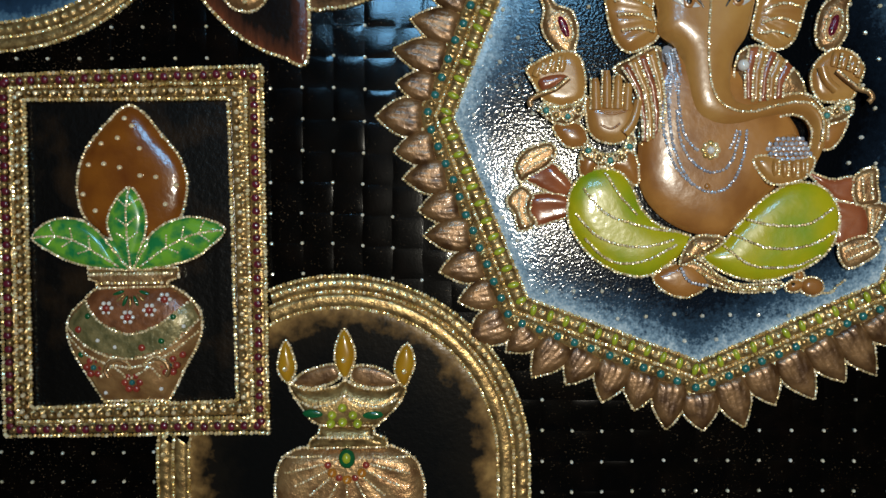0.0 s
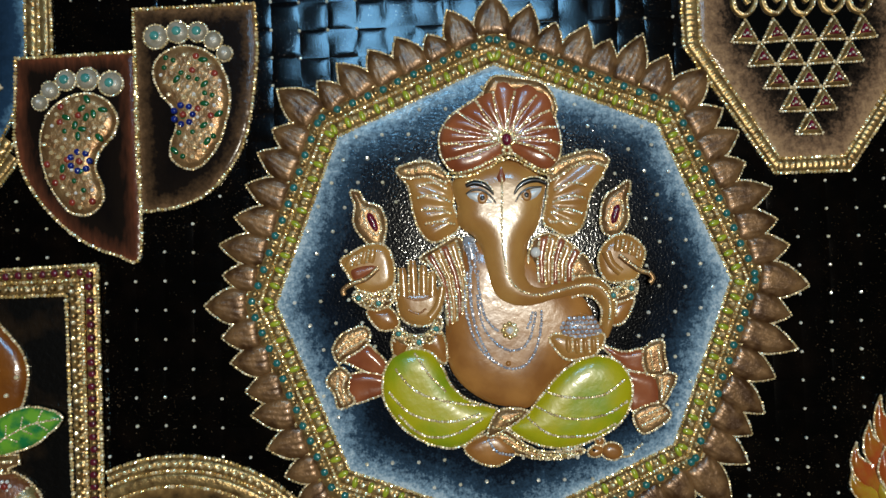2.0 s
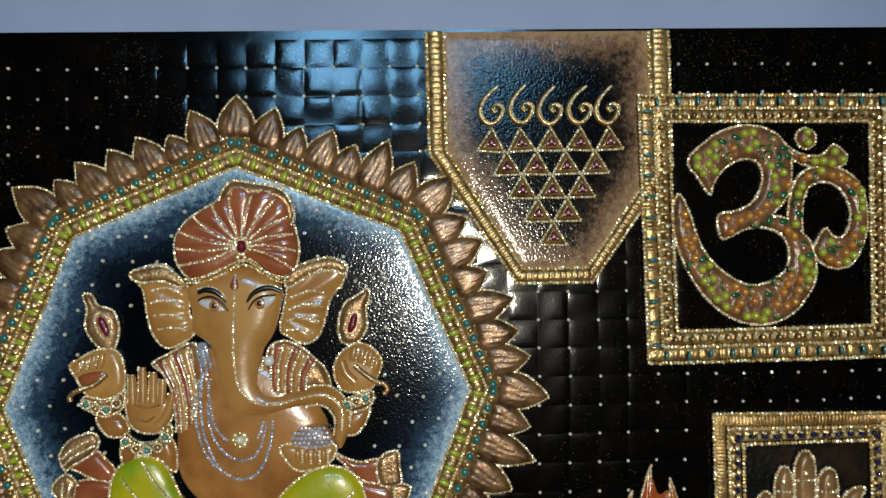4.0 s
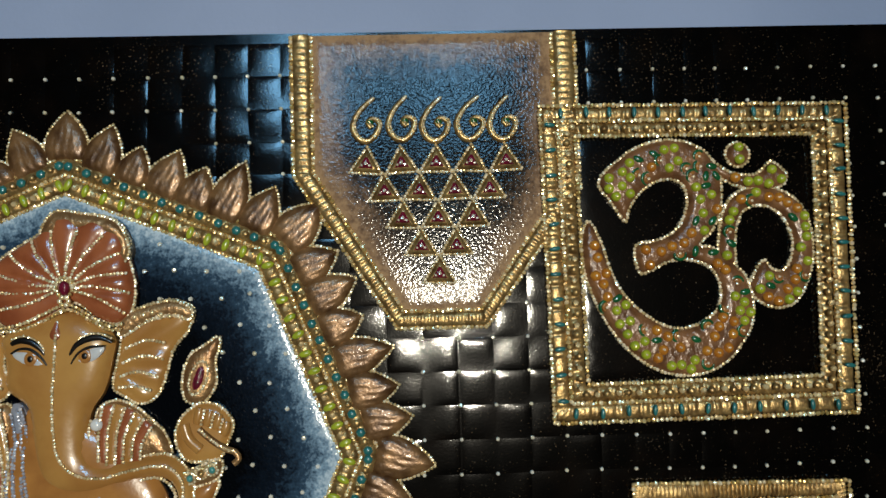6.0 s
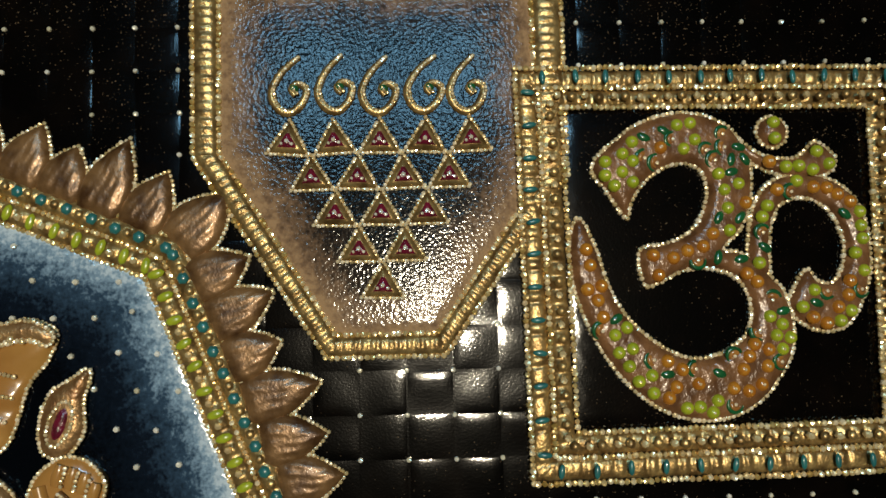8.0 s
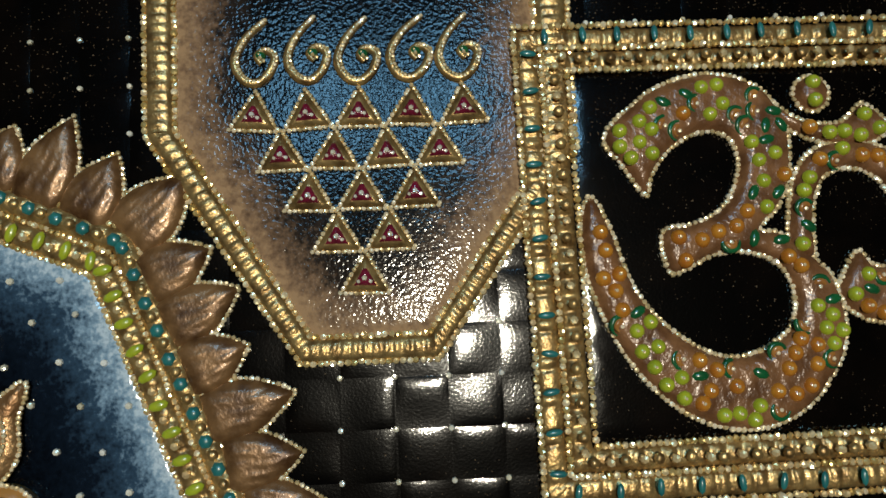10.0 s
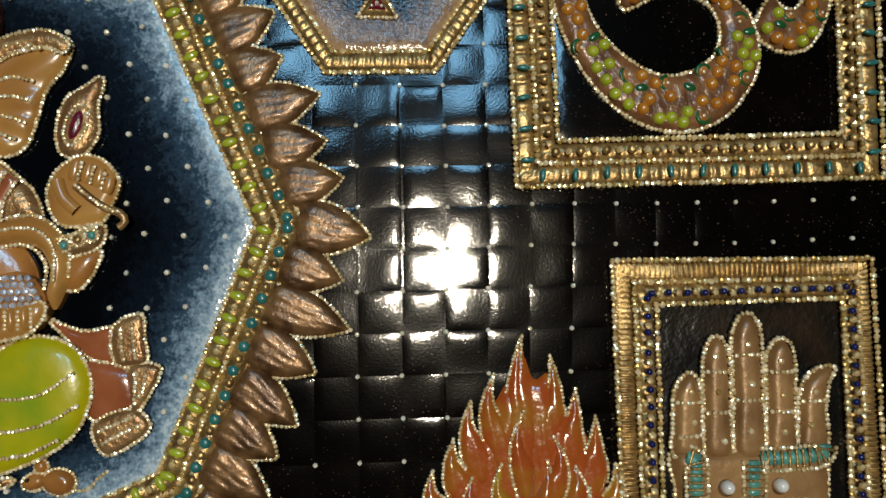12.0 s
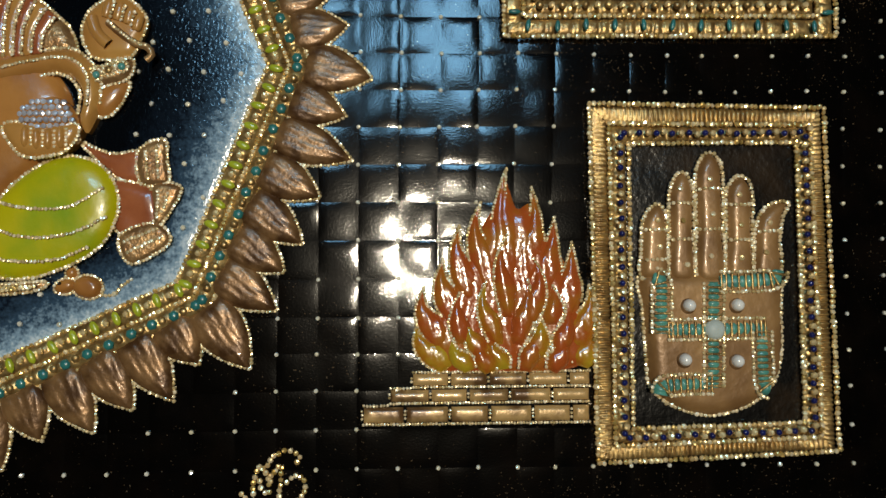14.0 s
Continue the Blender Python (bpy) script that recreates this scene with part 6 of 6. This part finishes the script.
for u, v in [(-12.5, -14), (14, -14), (-15.5, -43), (13, -44)]:
    m = pose(hand_at[0] + u / 1000, PY - 0.0085, hand_at[1] + v / 1000)
    if first is None:
        first = thing("pearl", hand_at, "white pearl in a gold cup on the palm", "pearl", "four pearls", relief=Relief().dome(0, 0, 3.5, 3.5, 4.2, pearl, 0.6, n=16, rings=5))
        part("cup", Relief().dome(-0.5, -0.4, 4.6, 4.6, 1.4, bronze, 0, n=16), first, "brown cup")
        first.matrix_world = m
    else:
        copy_thing(first, m)

# ---- beaded scroll below the altar ----
scroll = thing("bead_scroll", (0.40, 1.225), "scrolling line of gold beads on the lacquer", "ornament")
for pts in ([(2.5, 8), (2.5, 14.5), (2.5, 22.5), (5.5, 30), (8.5, 26.5), (10, 22.5), (11, 19.5), (11.5, 24.5), (14.5, 28.5), (17, 29.5), (16.5, 22), (16, 15.5), (15, 9.5)], [(9, 28.5), (11.5, 33.5), (16, 37), (21, 37.5), (25.5, 35.5), (26.5, 32.5), (24, 30.5)], [(5.5, 23.5), (6.5, 18.5), (9.5, 15), (11.5, 17.5)],
            [(19, 20), (21.5, 23), (25.5, 24.5), (29, 22), (29.5, 17.5), (27, 13.5), (24.5, 10.5)], [(-6, 15), (-3, 15.5), (-1.5, 12), (1, 9)]):
    part("bead_line", Relief().beads(spline(pts, False), bead_gold, 3.0, closed=False), scroll)

# ---- studs and squares of the board ----
SOLID = [(np.array(octagon(196)), oct_at), (np.array([(-99, 100), (100, 99), (96, -99), (-97, -101)]), om_at), (np.array([(-69, 100), (68, 98), (69, -96), (-68, -100)]), palm_at), (np.array([(-92, 124), (93, 128), (93, -125), (-94, -127)]), pot_at),
         (np.array(Y_OUT), yan_at), (arch(130), arch_at), (bowl(RING_R + 3), ring_at), (np.array([(-95, 82), (28, 90), (28, -75), (-40, -110), (-95, -20)]), (-0.02, 1.60)),
         (np.array([(-92, -50), (42, -50), (42, 30), (-6, 96), (-58, 10), (-60, -30)]), fire_at)]


def covered(x, z, slack=0.0, petals=True):
    for poly, (ox, oz) in SOLID:
        d, ins = to_edge(np.array([[(x - ox) * 1000, (z - oz) * 1000]]), poly)
        if ins[0] and d[0] >= slack:
            return True
    return petals and (x - oct_at[0]) ** 2 + (z - oct_at[1]) ** 2 < 0.216 ** 2


stud_mesh = Relief().bead(0, 0, 2.4, crystal, 0, 0.8).mesh("stud")
spare = Relief()
count = 0
for k in ROWS_Z:
    for i in COLS:
        x, z = crossing(i, k)
        if covered(x, z) or z > TOP - 0.008:
            continue
        near = -0.06 < x < 0.80 and 1.2 < z < 1.73
        if near and count < 300:
            count += 1
            part("stud", stud_mesh, mural, at=local((x - 0.35) * 1000, (z - TOP) * 1000, 0.15, dice.uniform(0, 360)))
        else:
            spare.bead((x - 0.35) * 1000, (z - TOP) * 1000, 2.4, crystal, 0.15, 0.8)
tagged(part("far_studs", spare, mural), kind="stuff")
dots = Relief()
for a in range(-9, 10):
    for b in range(-9, 10):
        u, v = a * 19 + (b % 2) * 9.5 + dice.gauss(0, 0.8), b * 17 + dice.gauss(0, 0.8)
        if to_edge(np.array([[u, v]]), np.array(octagon(163)))[1][0] and not any(abs(u) < w and lo < v < hi for w, lo, hi in ((118, -108, -36), (84, -36, 58), (46, 58, 122))):
            dots.bead(u, v, 2.8, crystal, 1.5, 0.8)
tagged(part("field_studs", dots, medallion, "pale crystal studs"), kind="stuff")
rest = Relief()
count = 0
for k in ROWS_Z:
    for i in COLS:
        x0, z0 = crossing(i, k)
        x1, z1 = crossing(i + 1, k + 1)
        x, z = (x0 + x1) / 2, (z0 + z1) / 2
        if z > TOP - PITCH_V / 2000 or covered(x, z, 17, False):
            continue
        w = (i * 7 + k * 13 + (i * k) % 5) % len(SQUARES)
        near = 0.38 < x < 0.60 and 1.22 < z < 1.56 or -0.05 < x < 0.09 and 1.36 < z < 1.6
        if near and count < 300:
            count += 1
            part("square", SQUARE_MESHES[w], mural, at=local((x - 0.35) * 1000, (z - TOP) * 1000, 0.0))
        else:
            vs, fs = SQUARES[w]
            rest.faces([((x - 0.35) * 1000 + p[0], (z - TOP) * 1000 + p[1], p[2]) for p in vs], fs, lacquer)
tagged(part("far_squares", rest, mural), kind="stuff")
